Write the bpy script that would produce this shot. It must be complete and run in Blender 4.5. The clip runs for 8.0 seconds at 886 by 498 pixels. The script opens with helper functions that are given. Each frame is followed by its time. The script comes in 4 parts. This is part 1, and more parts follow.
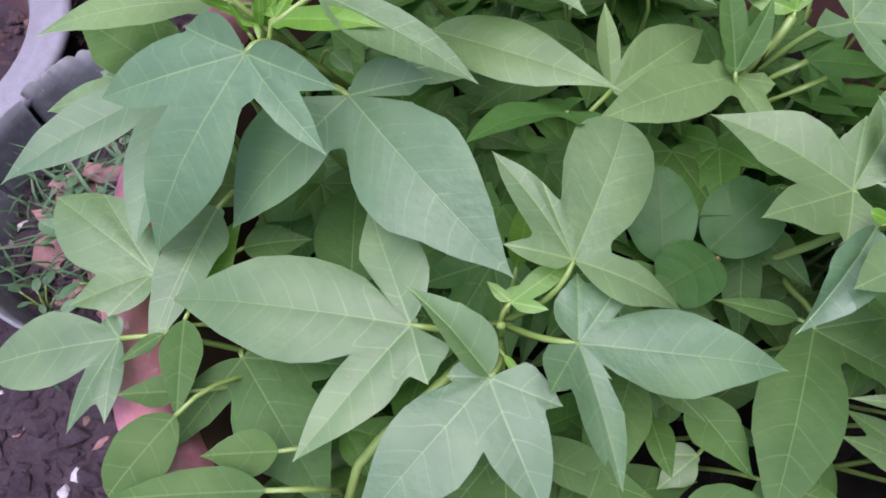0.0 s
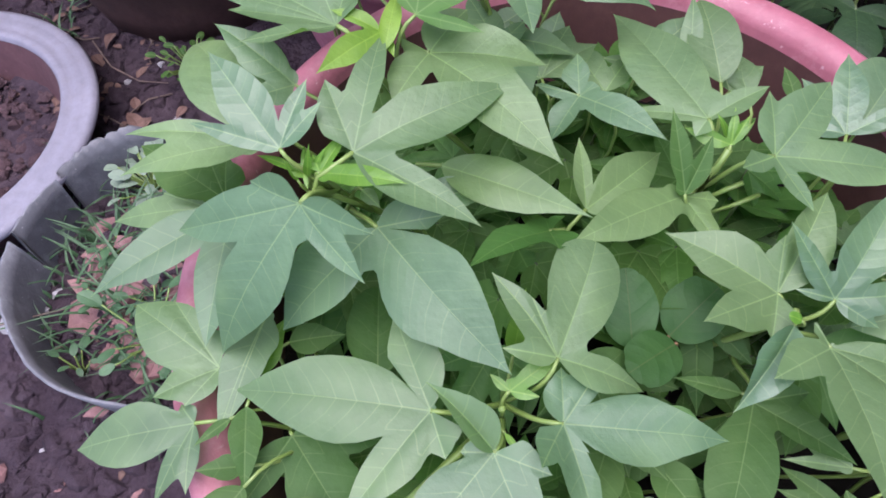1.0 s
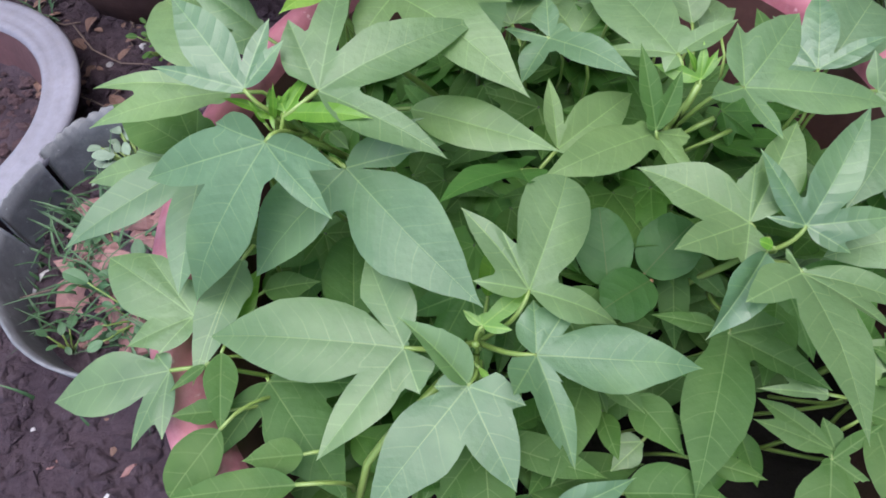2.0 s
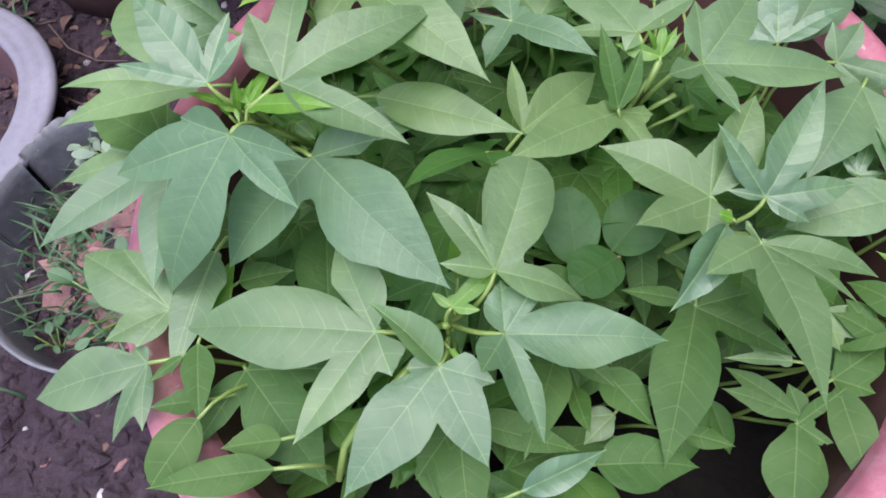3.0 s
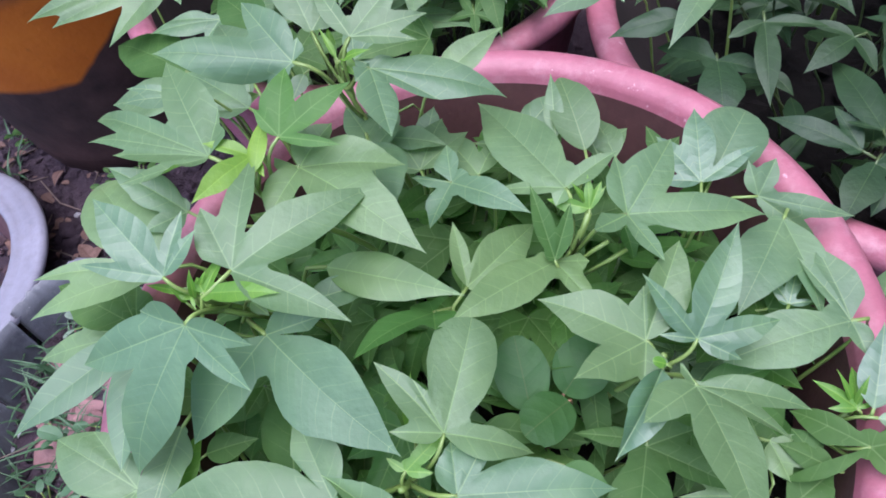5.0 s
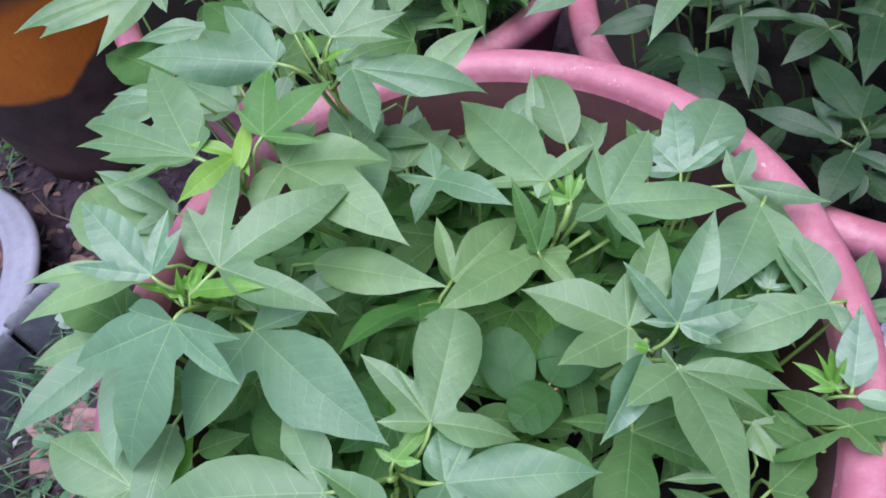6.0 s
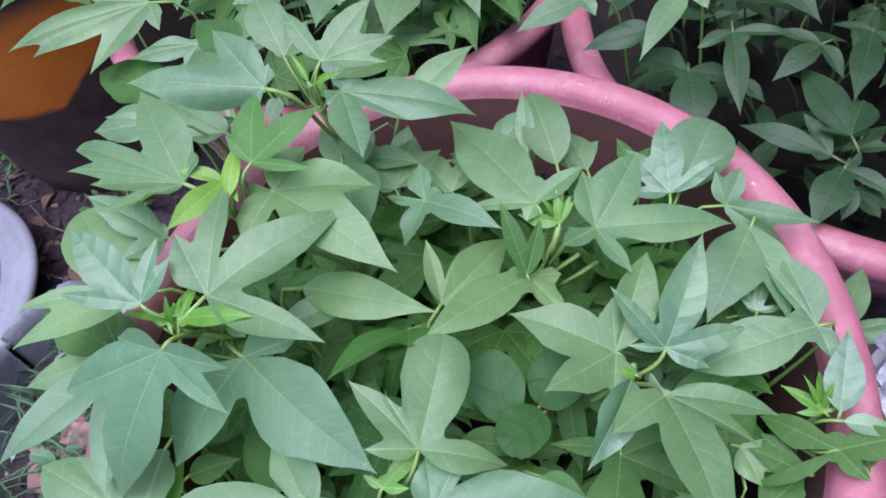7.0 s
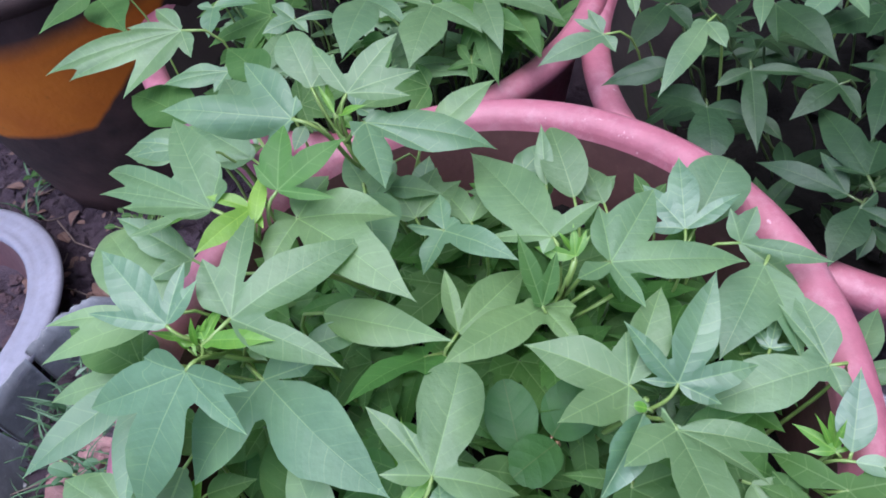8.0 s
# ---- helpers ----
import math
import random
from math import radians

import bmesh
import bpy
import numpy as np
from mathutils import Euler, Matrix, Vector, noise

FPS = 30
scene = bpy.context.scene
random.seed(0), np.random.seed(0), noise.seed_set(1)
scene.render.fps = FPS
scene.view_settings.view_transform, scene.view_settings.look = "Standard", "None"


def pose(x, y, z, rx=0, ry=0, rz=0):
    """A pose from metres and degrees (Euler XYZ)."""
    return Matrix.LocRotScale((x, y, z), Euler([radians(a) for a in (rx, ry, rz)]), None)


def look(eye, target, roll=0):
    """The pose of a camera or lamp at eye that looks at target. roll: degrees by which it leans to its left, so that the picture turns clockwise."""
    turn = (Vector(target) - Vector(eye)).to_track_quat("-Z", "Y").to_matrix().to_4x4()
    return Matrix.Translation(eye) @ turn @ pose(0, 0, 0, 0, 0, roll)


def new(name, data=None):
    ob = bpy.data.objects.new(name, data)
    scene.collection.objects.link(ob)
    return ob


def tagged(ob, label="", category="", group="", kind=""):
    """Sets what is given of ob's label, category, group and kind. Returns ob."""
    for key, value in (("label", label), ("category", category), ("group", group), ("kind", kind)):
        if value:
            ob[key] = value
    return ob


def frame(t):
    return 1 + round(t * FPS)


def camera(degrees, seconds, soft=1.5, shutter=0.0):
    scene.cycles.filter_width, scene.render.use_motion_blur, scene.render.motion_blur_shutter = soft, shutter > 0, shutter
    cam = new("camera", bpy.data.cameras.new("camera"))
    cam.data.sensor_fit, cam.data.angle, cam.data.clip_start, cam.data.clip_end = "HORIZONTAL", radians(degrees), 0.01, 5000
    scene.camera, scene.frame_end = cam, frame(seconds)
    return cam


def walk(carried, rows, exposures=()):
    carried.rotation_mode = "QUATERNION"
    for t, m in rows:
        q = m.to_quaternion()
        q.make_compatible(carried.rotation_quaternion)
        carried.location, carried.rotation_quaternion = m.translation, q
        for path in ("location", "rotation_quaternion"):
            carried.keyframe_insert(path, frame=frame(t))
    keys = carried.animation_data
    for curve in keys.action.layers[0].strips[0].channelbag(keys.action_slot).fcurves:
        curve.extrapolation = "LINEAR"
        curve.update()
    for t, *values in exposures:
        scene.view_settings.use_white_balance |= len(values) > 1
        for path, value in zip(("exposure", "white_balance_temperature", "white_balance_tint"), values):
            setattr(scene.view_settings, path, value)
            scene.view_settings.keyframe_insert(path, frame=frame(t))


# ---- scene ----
cam = camera(62.6, 8.0, 1.7)
METRES, EYE, TILT, LEAN, TURN = 0.33, 0.745, -60.5, 3.0, 0.0
ROWS = [
    (0.0, 0.0, 0.0, 0.0, 0.0, 0.0, 0.0),
    (0.2, 0.0067, -0.0969, 0.0273, -0.11, 1.22, 0.01),
    (0.5, -0.0562, -0.2455, 0.0944, -0.29, 3.11, 0.1),
    (1.0, -0.0313, -0.2678, 0.1249, -0.61, 2.19, 1.12),
    (1.5, 0.0151, -0.2547, 0.0719, -0.52, 1.78, 2.04),
    (1.7, 0.0087, -0.2545, 0.0306, -0.53, 1.86, 2.31),
    (2.8, 0.0545, -0.2857, 0.0289, -1.13, 0.56, 4.66),
    (3.0, 0.061, -0.2863, 0.0183, -1.07, 0.54, 5.05),
    (3.5, 0.0925, -0.2664, 0.0411, -0.62, 2.45, 6.67),
    (4.0, 0.1431, -0.2907, 0.0896, -0.39, 4.26, 7.87),
    (4.2, 0.1557, -0.3339, 0.1381, -0.48, 5.04, 7.93),
    (4.5, 0.1528, -0.3988, 0.1464, 0.27, 7.86, 8.9),
    (4.7, 0.1660, -0.3835, 0.1369, -0.03, 7.71, 9.18),
    (5.8, 0.2080, -0.3798, 0.1123, -0.55, 8.56, 10.70),
    (6.0, 0.205, -0.3955, 0.0963, -0.42, 8.42, 10.95),
    (6.5, 0.2586, -0.4172, 0.1127, -0.41, 8.23, 11.18),
    (7.0, 0.2422, -0.4072, 0.1387, -0.19, 8.47, 11.24),
    (7.5, 0.2324, -0.4291, 0.128, 0.06, 8.47, 11.1),
    (8.0, 0.2403, -0.446, 0.1493, 0.86, 10.43, 9.56),
]
walk(cam, [(t, pose(0, 0, EYE, TILT, LEAN, TURN) @ pose(METRES * x, METRES * y, METRES * z, 90 + pitch, roll, yaw)) for t, x, y, z, yaw, pitch, roll in ROWS], [(0.0, 1.42, 5920, 25), (0.5, 1.51, 5880, 21), (1.0, 1.47, 5880, 22), (1.6, 1.42, 6000, 9), (3.0, 1.49, 5970, 16), (4.0, 1.52, 5920, 19), (4.6, 1.53, 5600, 21), (6.0, 1.50, 5420, 15), (8.0, 1.48, 5370, 15)])

# ---------------- light ----------------
world = bpy.data.worlds.new("overcast_sky")
scene.world = world
world.use_nodes = True
wn = world.node_tree.nodes
sky = wn.new("ShaderNodeTexSky")
sky.sky_type = "NISHITA"
sky.sun_disc = False
sky.sun_elevation = radians(78)
sky.sun_rotation = radians(200)
sky.air_density = 1.0
sky.dust_density = 4.0
wn["Background"].inputs[1].default_value = 0.15
world.node_tree.links.new(sky.outputs[0], wn["Background"].inputs[0])

sun = new("sun", bpy.data.lights.new("sun", "SUN"))
sun.data.energy = 1.5
sun.data.angle = radians(60)
sun.data.color = (1.0, 0.97, 0.93)
sun.matrix_world = look((0, 0, 0), (0.09, 0.08, -1.0))


# ---------------- materials ----------------
class Mat:
    """A small builder of node materials."""

    def __init__(self, name, rough=0.6, spec=0.5):
        self.m = bpy.data.materials.new(name)
        self.m.use_nodes = True
        self.t = self.m.node_tree
        self.p = self.t.nodes["Principled BSDF"]
        self.p.inputs["Roughness"].default_value = rough
        self.p.inputs["Specular IOR Level"].default_value = spec

    def node(self, kind, **values):
        n = self.t.nodes.new(kind)
        for key, value in values.items():
            n.inputs[key.replace("_", " ")].default_value = value
        return n

    def link(self, a, b):
        self.t.links.new(a, b)

    def coords(self):
        return self.node("ShaderNodeTexCoord").outputs["Object"]

    def noise(self, scale, detail=4.0, rough=0.55, vec=None):
        n = self.node("ShaderNodeTexNoise", Scale=scale, Detail=detail, Roughness=rough)
        self.link(vec or self.coords(), n.inputs["Vector"])
        return n.outputs["Fac"]

    def ramp(self, fac, *stops):
        n = self.node("ShaderNodeValToRGB")
        e = n.color_ramp.elements
        while len(e) < len(stops):
            e.new(0.5)
        for k, (at, col) in enumerate(stops):
            e[k].position, e[k].color = at, (*col, 1)
        self.link(fac, n.inputs[0])
        return n.outputs[0]

    def mix(self, fac, a, b, mode="MIX"):
        n = self.node("ShaderNodeMix")
        n.data_type, n.blend_type = "RGBA", mode
        for sock, v in ((n.inputs[0], fac), (n.inputs[6], a), (n.inputs[7], b)):
            if isinstance(v, bpy.types.NodeSocket):
                self.link(v, sock)
            elif isinstance(v, (int, float)):
                sock.default_value = v
            else:
                sock.default_value = (*v, 1)
        return n.outputs[2]

    def calc(self, op, a, b=0.0, c=0.0, clamp=False):
        n = self.node("ShaderNodeMath")
        n.operation, n.use_clamp = op, clamp
        for sock, v in zip(n.inputs, (a, b, c)):
            if isinstance(v, bpy.types.NodeSocket):
                self.link(v, sock)
            else:
                sock.default_value = v
        return n.outputs[0]

    def attr(self, name):
        n = self.node("ShaderNodeAttribute")
        n.attribute_name = name
        return n.outputs["Fac"]

    def color(self, sock):
        self.link(sock, self.p.inputs["Base Color"])

    def bump(self, height, strength=0.3, dist=0.002):
        n = self.node("ShaderNodeBump", Strength=strength, Distance=dist)
        self.link(height, n.inputs["Height"])
        self.link(n.outputs[0], self.p.inputs["Normal"])
        return n.outputs[0]


def leaf_material(name, dark, light, vein, rough=0.45, spec=0.5, glow=0.42, pucker=0.30, blush=0.0, coat=0.0):
    """A leaf: ribs along each lobe, slanting side veins, mottled green, light passing through."""
    k = Mat(name, rough, spec)
    k.p.inputs["Coat Weight"].default_value = coat
    k.p.inputs["Coat Roughness"].default_value = 0.25
    rib, along = k.attr("rib"), k.attr("along")
    rnd = k.node("ShaderNodeObjectInfo").outputs["Random"]
    shift = k.node("ShaderNodeVectorMath")
    shift.operation = "ADD"
    k.link(k.coords(), shift.inputs[0])
    k.link(k.calc("MULTIPLY", rnd, 40.0), shift.inputs[1])
    here = shift.outputs[0]
    base = k.ramp(k.noise(38, 5, vec=here), (0.25, dark), (0.8, light))
    tint = k.calc("MULTIPLY_ADD", rnd, 0.14, 0.93)
    base = k.mix(1.0, base, k.node("ShaderNodeCombineColor").outputs[0], "MULTIPLY")
    comb = base.node.inputs[7].links[0].from_node
    for s in comb.inputs[:3]:
        k.link(tint, s)
    hue = k.ramp(k.calc("FRACT", k.calc("MULTIPLY", rnd, 7.31)), (0.0, (1.05, 1.03, 0.86)), (0.45, (1.0, 1.0, 0.97)), (1.0, (0.95, 0.99, 1.05)))
    base = k.mix(1.0, base, hue, "MULTIPLY")
    yellow = k.ramp(k.noise(14, 3, vec=here), (0.5, (0, 0, 0)), (0.75, (1, 1, 1)))
    base = k.mix(k.calc("MULTIPLY", yellow, 0.25), base, tuple(1.15 * c for c in vein))
    spots = k.ramp(k.noise(310, 2, vec=here), (0.7, (0, 0, 0)), (0.76, (1, 1, 1)))
    base = k.mix(k.calc("MULTIPLY", spots, 0.12), base, vein)
    # side veins: thin slanting lines, fading from the rib
    wander = k.calc("MULTIPLY_ADD", k.noise(22, 2, vec=here), 0.012, along)
    phase = k.calc("FRACT", k.calc("MULTIPLY", k.calc("SUBTRACT", wander, k.calc("ADD", k.calc("MULTIPLY", rib, 0.55), k.calc("MULTIPLY", k.calc("MULTIPLY", rib, rib), 14.0))), 76.0))
    off = k.calc("ABSOLUTE", k.calc("SUBTRACT", phase, 0.5))
    side = k.calc("SUBTRACT", 1.0, k.calc("DIVIDE", off, 0.05), clamp=True)
    fade = k.calc("SUBTRACT", 1.0, k.calc("DIVIDE", rib, 0.030), clamp=True)
    side = k.calc("MULTIPLY", side, fade)
    slim = k.calc("MULTIPLY_ADD", along, -0.005, 0.00072)
    main = k.calc("SUBTRACT", 1.0, k.calc("DIVIDE", rib, k.calc("MAXIMUM", slim, 0.00022)), clamp=True)
    base = k.mix(k.calc("MULTIPLY", side, k.calc("MULTIPLY", k.noise(30, 2, vec=here), 0.46)), base, vein)
    base = k.mix(k.calc("MULTIPLY", main, k.calc("MULTIPLY_ADD", k.noise(26, 2, vec=here), 0.75, 0.10)), base, vein)
    if blush:
        base = k.mix(k.calc("MULTIPLY", main, blush), base, (0.25, 0.08, 0.08))
    k.color(base)
    wave = k.calc("SUBTRACT", k.calc("MULTIPLY", k.calc("MULTIPLY", off, off), k.calc("MULTIPLY", k.noise(48, 2, vec=here), 2.9 * pucker)), k.calc("MULTIPLY", main, -0.12))
    height = k.calc("ADD", wave, k.calc("MULTIPLY", k.noise(240, 3, vec=here), 0.45))
    height = k.calc("ADD", height, k.calc("MULTIPLY", k.noise(55, 2, vec=here), 0.9))
    nrm = k.bump(height, 0.45, 0.0020)
    through_leaf = k.node("ShaderNodeBsdfTranslucent")
    k.link(k.mix(1.0, base, (1.25, 1.6, 0.5), "MULTIPLY"), through_leaf.inputs[0])
    k.link(nrm, through_leaf.inputs["Normal"])
    blend = k.node("ShaderNodeMixShader")
    blend.inputs[0].default_value = glow
    k.link(k.p.outputs[0], blend.inputs[1])
    k.link(through_leaf.outputs[0], blend.inputs[2])
    k.link(blend.outputs[0], k.t.nodes["Material Output"].inputs[0])
    return k.m


LEAF = {
    "": leaf_material("leaf_green", (0.094, 0.166, 0.083), (0.129, 0.212, 0.108), (0.30, 0.42, 0.19), spec=0.55),
    "pale": leaf_material("leaf_pale", (0.116, 0.194, 0.086), (0.156, 0.242, 0.112), (0.30, 0.43, 0.17)),
    # Deep and fresh: greener leaves, with canopy shade and filtered light in the colour.
    "deep": leaf_material("leaf_deep_shaded", (0.048, 0.110, 0.027), (0.076, 0.148, 0.041), (0.19, 0.28, 0.11), rough=0.55, spec=0.2),
    "fresh": leaf_material("leaf_fresh_shaded", (0.052, 0.134, 0.026), (0.080, 0.176, 0.040), (0.17, 0.29, 0.09), rough=0.5, spec=0.3),
    # Dusky green of the back pot: the shade there is put into this colour.
    "back_shade": leaf_material("leaf_back_shade", (0.023, 0.053, 0.021), (0.036, 0.074, 0.030), (0.10, 0.16, 0.065), spec=0.35),
    "young": leaf_material("leaf_young", (0.076, 0.154, 0.080), (0.108, 0.198, 0.110), (0.25, 0.38, 0.16), rough=0.46, spec=0.9, pucker=0.95, coat=0.10),
    "bud": leaf_material("leaf_bud", (0.100, 0.200, 0.018), (0.160, 0.270, 0.028), (0.24, 0.36, 0.055), rough=0.5, glow=0.3, pucker=0.4),
    "shoot": leaf_material("leaf_shoot", (0.070, 0.176, 0.018), (0.116, 0.236, 0.028), (0.22, 0.36, 0.06), rough=0.45, glow=0.35, pucker=0.6),
    "weed": leaf_material("leaf_weed", (0.030, 0.084, 0.026), (0.050, 0.118, 0.036), (0.075, 0.14, 0.05), rough=0.5, spec=0.22, pucker=0.9, blush=0.1),
}


def stalk_material(name, low, high):
    k = Mat(name, 0.45)
    k.color(k.ramp(k.noise(25, 4), (0.3, low), (0.75, high)))
    k.bump(k.noise(180), 0.2)
    return k.m


STALK = stalk_material("leaf_stalk", (0.115, 0.180, 0.040), (0.170, 0.240, 0.065))
# Darker copy of the stalk colour, standing in for shade on low stalks.
STALK_SHADED = stalk_material("stalk_shaded", (0.040, 0.070, 0.022), (0.075, 0.105, 0.035))
STALK_RED = stalk_material("stalk_red", (0.16, 0.06, 0.04), (0.20, 0.13, 0.06))


def pot_material(name, body, worn, chip, rough=0.55):
    """Old paint: faded, dusty and chipped."""
    k = Mat(name, rough, 0.5)
    base = k.ramp(k.noise(7, 6), (0.3, body), (0.72, worn))
    grime = k.ramp(k.noise(60, 5, 0.7), (0.42, (0, 0, 0)), (0.72, (1, 1, 1)))
    base = k.mix(k.calc("MULTIPLY", grime, 0.35), base, tuple(0.55 * c for c in body))
    dust = k.ramp(k.noise(31, 6, 0.75), (0.5, (0, 0, 0)), (0.8, (1, 1, 1)))
    base = k.mix(k.calc("MULTIPLY", dust, 0.4), base, chip)
    flakes = k.ramp(k.noise(95, 3), (0.69, (0, 0, 0)), (0.735, (1, 1, 1)))
    base = k.mix(k.calc("MULTIPLY", flakes, 0.6), base, chip)
    k.color(base)
    k.bump(k.calc("ADD", k.noise(140, 5), k.calc("MULTIPLY", k.noise(22, 3), 1.6)), 0.25, 0.003)
    return k.m


PINK = pot_material("pink_paint", (0.262, 0.076, 0.108), (0.346, 0.128, 0.172), (0.52, 0.33, 0.37))
# Inner walls: shade inside the pots painted as near-black and dark red.
SHADE_IN = pot_material("shaded_inner_wall", (0.014, 0.008, 0.008), (0.024, 0.013, 0.013), (0.04, 0.025, 0.025), 0.85)
PINK_IN = pot_material("shaded_red_wall", (0.060, 0.021, 0.020), (0.085, 0.033, 0.031), (0.12, 0.06, 0.05), 0.85)
WHITE = pot_material("whitewash", (0.138, 0.133, 0.165), (0.190, 0.184, 0.226), (0.15, 0.13, 0.135), 0.7)
CLAY = pot_material("terracotta", (0.058, 0.024, 0.029), (0.085, 0.036, 0.042), (0.16, 0.085, 0.085), 0.75)
GREY = pot_material("grey_plastic", (0.088, 0.090, 0.102), (0.135, 0.138, 0.155), (0.36, 0.36, 0.39), 0.55)


def soil_material(name, a, b, c):
    k = Mat(name, 0.95, 0.2)
    base = k.ramp(k.noise(14, 8, 0.7), (0.3, a), (0.55, b), (0.8, c))
    k.color(k.mix(k.calc("MULTIPLY", k.noise(130, 6, 0.75), 0.7), base, tuple(0.4 * v for v in a)))
    k.bump(k.calc("ADD", k.noise(90, 8, 0.75), k.calc("MULTIPLY", k.noise(24, 4), 1.5)), 1.0, 0.012)
    return k.m


SOIL = soil_material("damp_soil", (0.042, 0.027, 0.039), (0.092, 0.064, 0.082), (0.170, 0.125, 0.150))
CRUMB = soil_material("dry_crumbs", (0.070, 0.040, 0.048), (0.130, 0.080, 0.090), (0.230, 0.160, 0.170))
# Potting soil taken down to near-black: shade below the leaves is in the colour.
SHADED_SOIL = soil_material("shaded_dark_soil", (0.006, 0.004, 0.004), (0.012, 0.009, 0.008), (0.024, 0.018, 0.016))


def orange_material():
    """An orange field on near-black, with an uneven edge and a browner foot."""
    k = Mat("orange_and_black", 0.75, 0.25)
    xyz = k.node("ShaderNodeSeparateXYZ")
    k.link(k.coords(), xyz.inputs[0])
    edge = k.calc("ADD", xyz.outputs[2], k.calc("MULTIPLY", k.calc("SUBTRACT", k.noise(8, 5), 0.5), 0.03))
    up = k.calc("MULTIPLY", k.calc("SUBTRACT", edge, 0.262), 90.0, clamp=True)
    up = k.calc("MULTIPLY", up, k.calc("MULTIPLY", k.calc("SUBTRACT", 0.448, edge), 30.0, clamp=True))
    around = k.calc("ARCTAN2", xyz.outputs[1], xyz.outputs[0])
    bound = k.calc("MULTIPLY_ADD", edge, 5.7, -2.91)
    up = k.calc("MULTIPLY", up, k.calc("MULTIPLY", k.calc("SUBTRACT", bound, around), 18.0, clamp=True))
    orange = k.ramp(k.noise(9, 6), (0.3, (0.25, 0.064, 0.004)), (0.75, (0.34, 0.100, 0.006)))
    streak = k.ramp(k.noise(46, 6, 0.7), (0.62, (0, 0, 0)), (0.7, (1, 1, 1)))
    orange = k.mix(k.calc("MULTIPLY", streak, 0.55), orange, (0.12, 0.05, 0.01))
    black = k.ramp(k.noise(20, 6), (0.3, (0.014, 0.008, 0.008)), (0.75, (0.042, 0.023, 0.021)))
    foot = k.calc("MULTIPLY", k.calc("SUBTRACT", 0.17, edge), 16.0, clamp=True)
    black = k.mix(foot, black, k.ramp(k.noise(24, 5), (0.3, (0.040, 0.020, 0.019)), (0.75, (0.075, 0.038, 0.034))))
    k.color(k.mix(up, black, orange))
    k.bump(k.noise(70, 6), 0.3, 0.004)
    return k.m


ORANGE = orange_material()


def plain_material(name, a, b, scale, rough=0.8, bump=0.5):
    k = Mat(name, rough, 0.3)
    rnd = k.node("ShaderNodeObjectInfo").outputs["Random"]
    base = k.ramp(k.noise(scale, 6, 0.7), (0.3, a), (0.72, b))
    k.color(k.mix(k.calc("MULTIPLY", rnd, 0.45), base, tuple(0.45 * c for c in a)))
    k.bump(k.noise(scale * 3, 6, 0.7), bump, 0.004)
    return k.m


BRICK = plain_material("broken_brick", (0.150, 0.076, 0.076), (0.290, 0.160, 0.155), 60)
LITTER = plain_material("dry_leaf", (0.10, 0.055, 0.045), (0.19, 0.115, 0.095), 60, 0.7)
STONE = plain_material("grey_gravel", (0.20, 0.19, 0.20), (0.42, 0.40, 0.42), 70)
GRASS = plain_material("grass_blade", (0.034, 0.080, 0.036), (0.066, 0.130, 0.056), 50, 0.5, 0.1)
SAGE = plain_material("sage_leaf", (0.12, 0.17, 0.12), (0.19, 0.25, 0.18), 50, 0.6, 0.1)
TWIG = plain_material("dry_twig", (0.10, 0.07, 0.06), (0.20, 0.15, 0.13), 80)


# ---------------- building helpers ----------------
def finish(name, verts, faces, mats, parent=None, label="", attrs=None, slots=None, smooth=True):
    """Links one mesh object, under a parent or free."""
    me = bpy.data.meshes.new(name)
    me.from_pydata([tuple(v) for v in verts], [], faces)
    for m in mats if isinstance(mats, (list, tuple)) else [mats]:
        me.materials.append(m)
    if slots:
        me.polygons.foreach_set("material_index", slots)
    if smooth:
        me.polygons.foreach_set("use_smooth", [True] * len(me.polygons))
    for key, values in (attrs or {}).items():
        me.attributes.new(key, "FLOAT", "POINT").data.foreach_set("value", values)
    me.update()
    ob = new(name, me)
    if parent is not None:
        ob.parent = parent
    if label:
        tagged(ob, label)
    return ob


def tube(points, radii, sides=7):
    """Vertices and faces of a tapered tube along points, closed at both ends."""
    pts = [Vector(p) for p in points]
    verts, faces = [], []
    for k, p in enumerate(pts):
        ahead = (pts[min(k + 1, len(pts) - 1)] - pts[max(k - 1, 0)]).normalized()
        a = ahead.cross(Vector((0.31, 0.17, 0.93))).normalized()
        b = ahead.cross(a)
        for s in range(sides):
            w = 2 * math.pi * s / sides
            verts.append(p + radii[k] * (a * math.cos(w) + b * math.sin(w)))
    for k in range(len(pts) - 1):
        for s in range(sides):
            n = (s + 1) % sides
            faces.append((k * sides + s, k * sides + n, (k + 1) * sides + n, (k + 1) * sides + s))
    faces.append(tuple(reversed(range(sides))))
    faces.append(tuple(range(len(verts) - sides, len(verts))))
    return verts, faces


def bend(a, b, c, d, steps=9):
    """Points of a cubic Bezier curve."""
    a, b, c, d = Vector(a), Vector(b), Vector(c), Vector(d)
    out = []
    for k in range(steps):
        t = k / (steps - 1)
        out.append(a * (1 - t) ** 3 + b * 3 * t * (1 - t) ** 2 + c * 3 * t * t * (1 - t) + d * t ** 3)
    return out


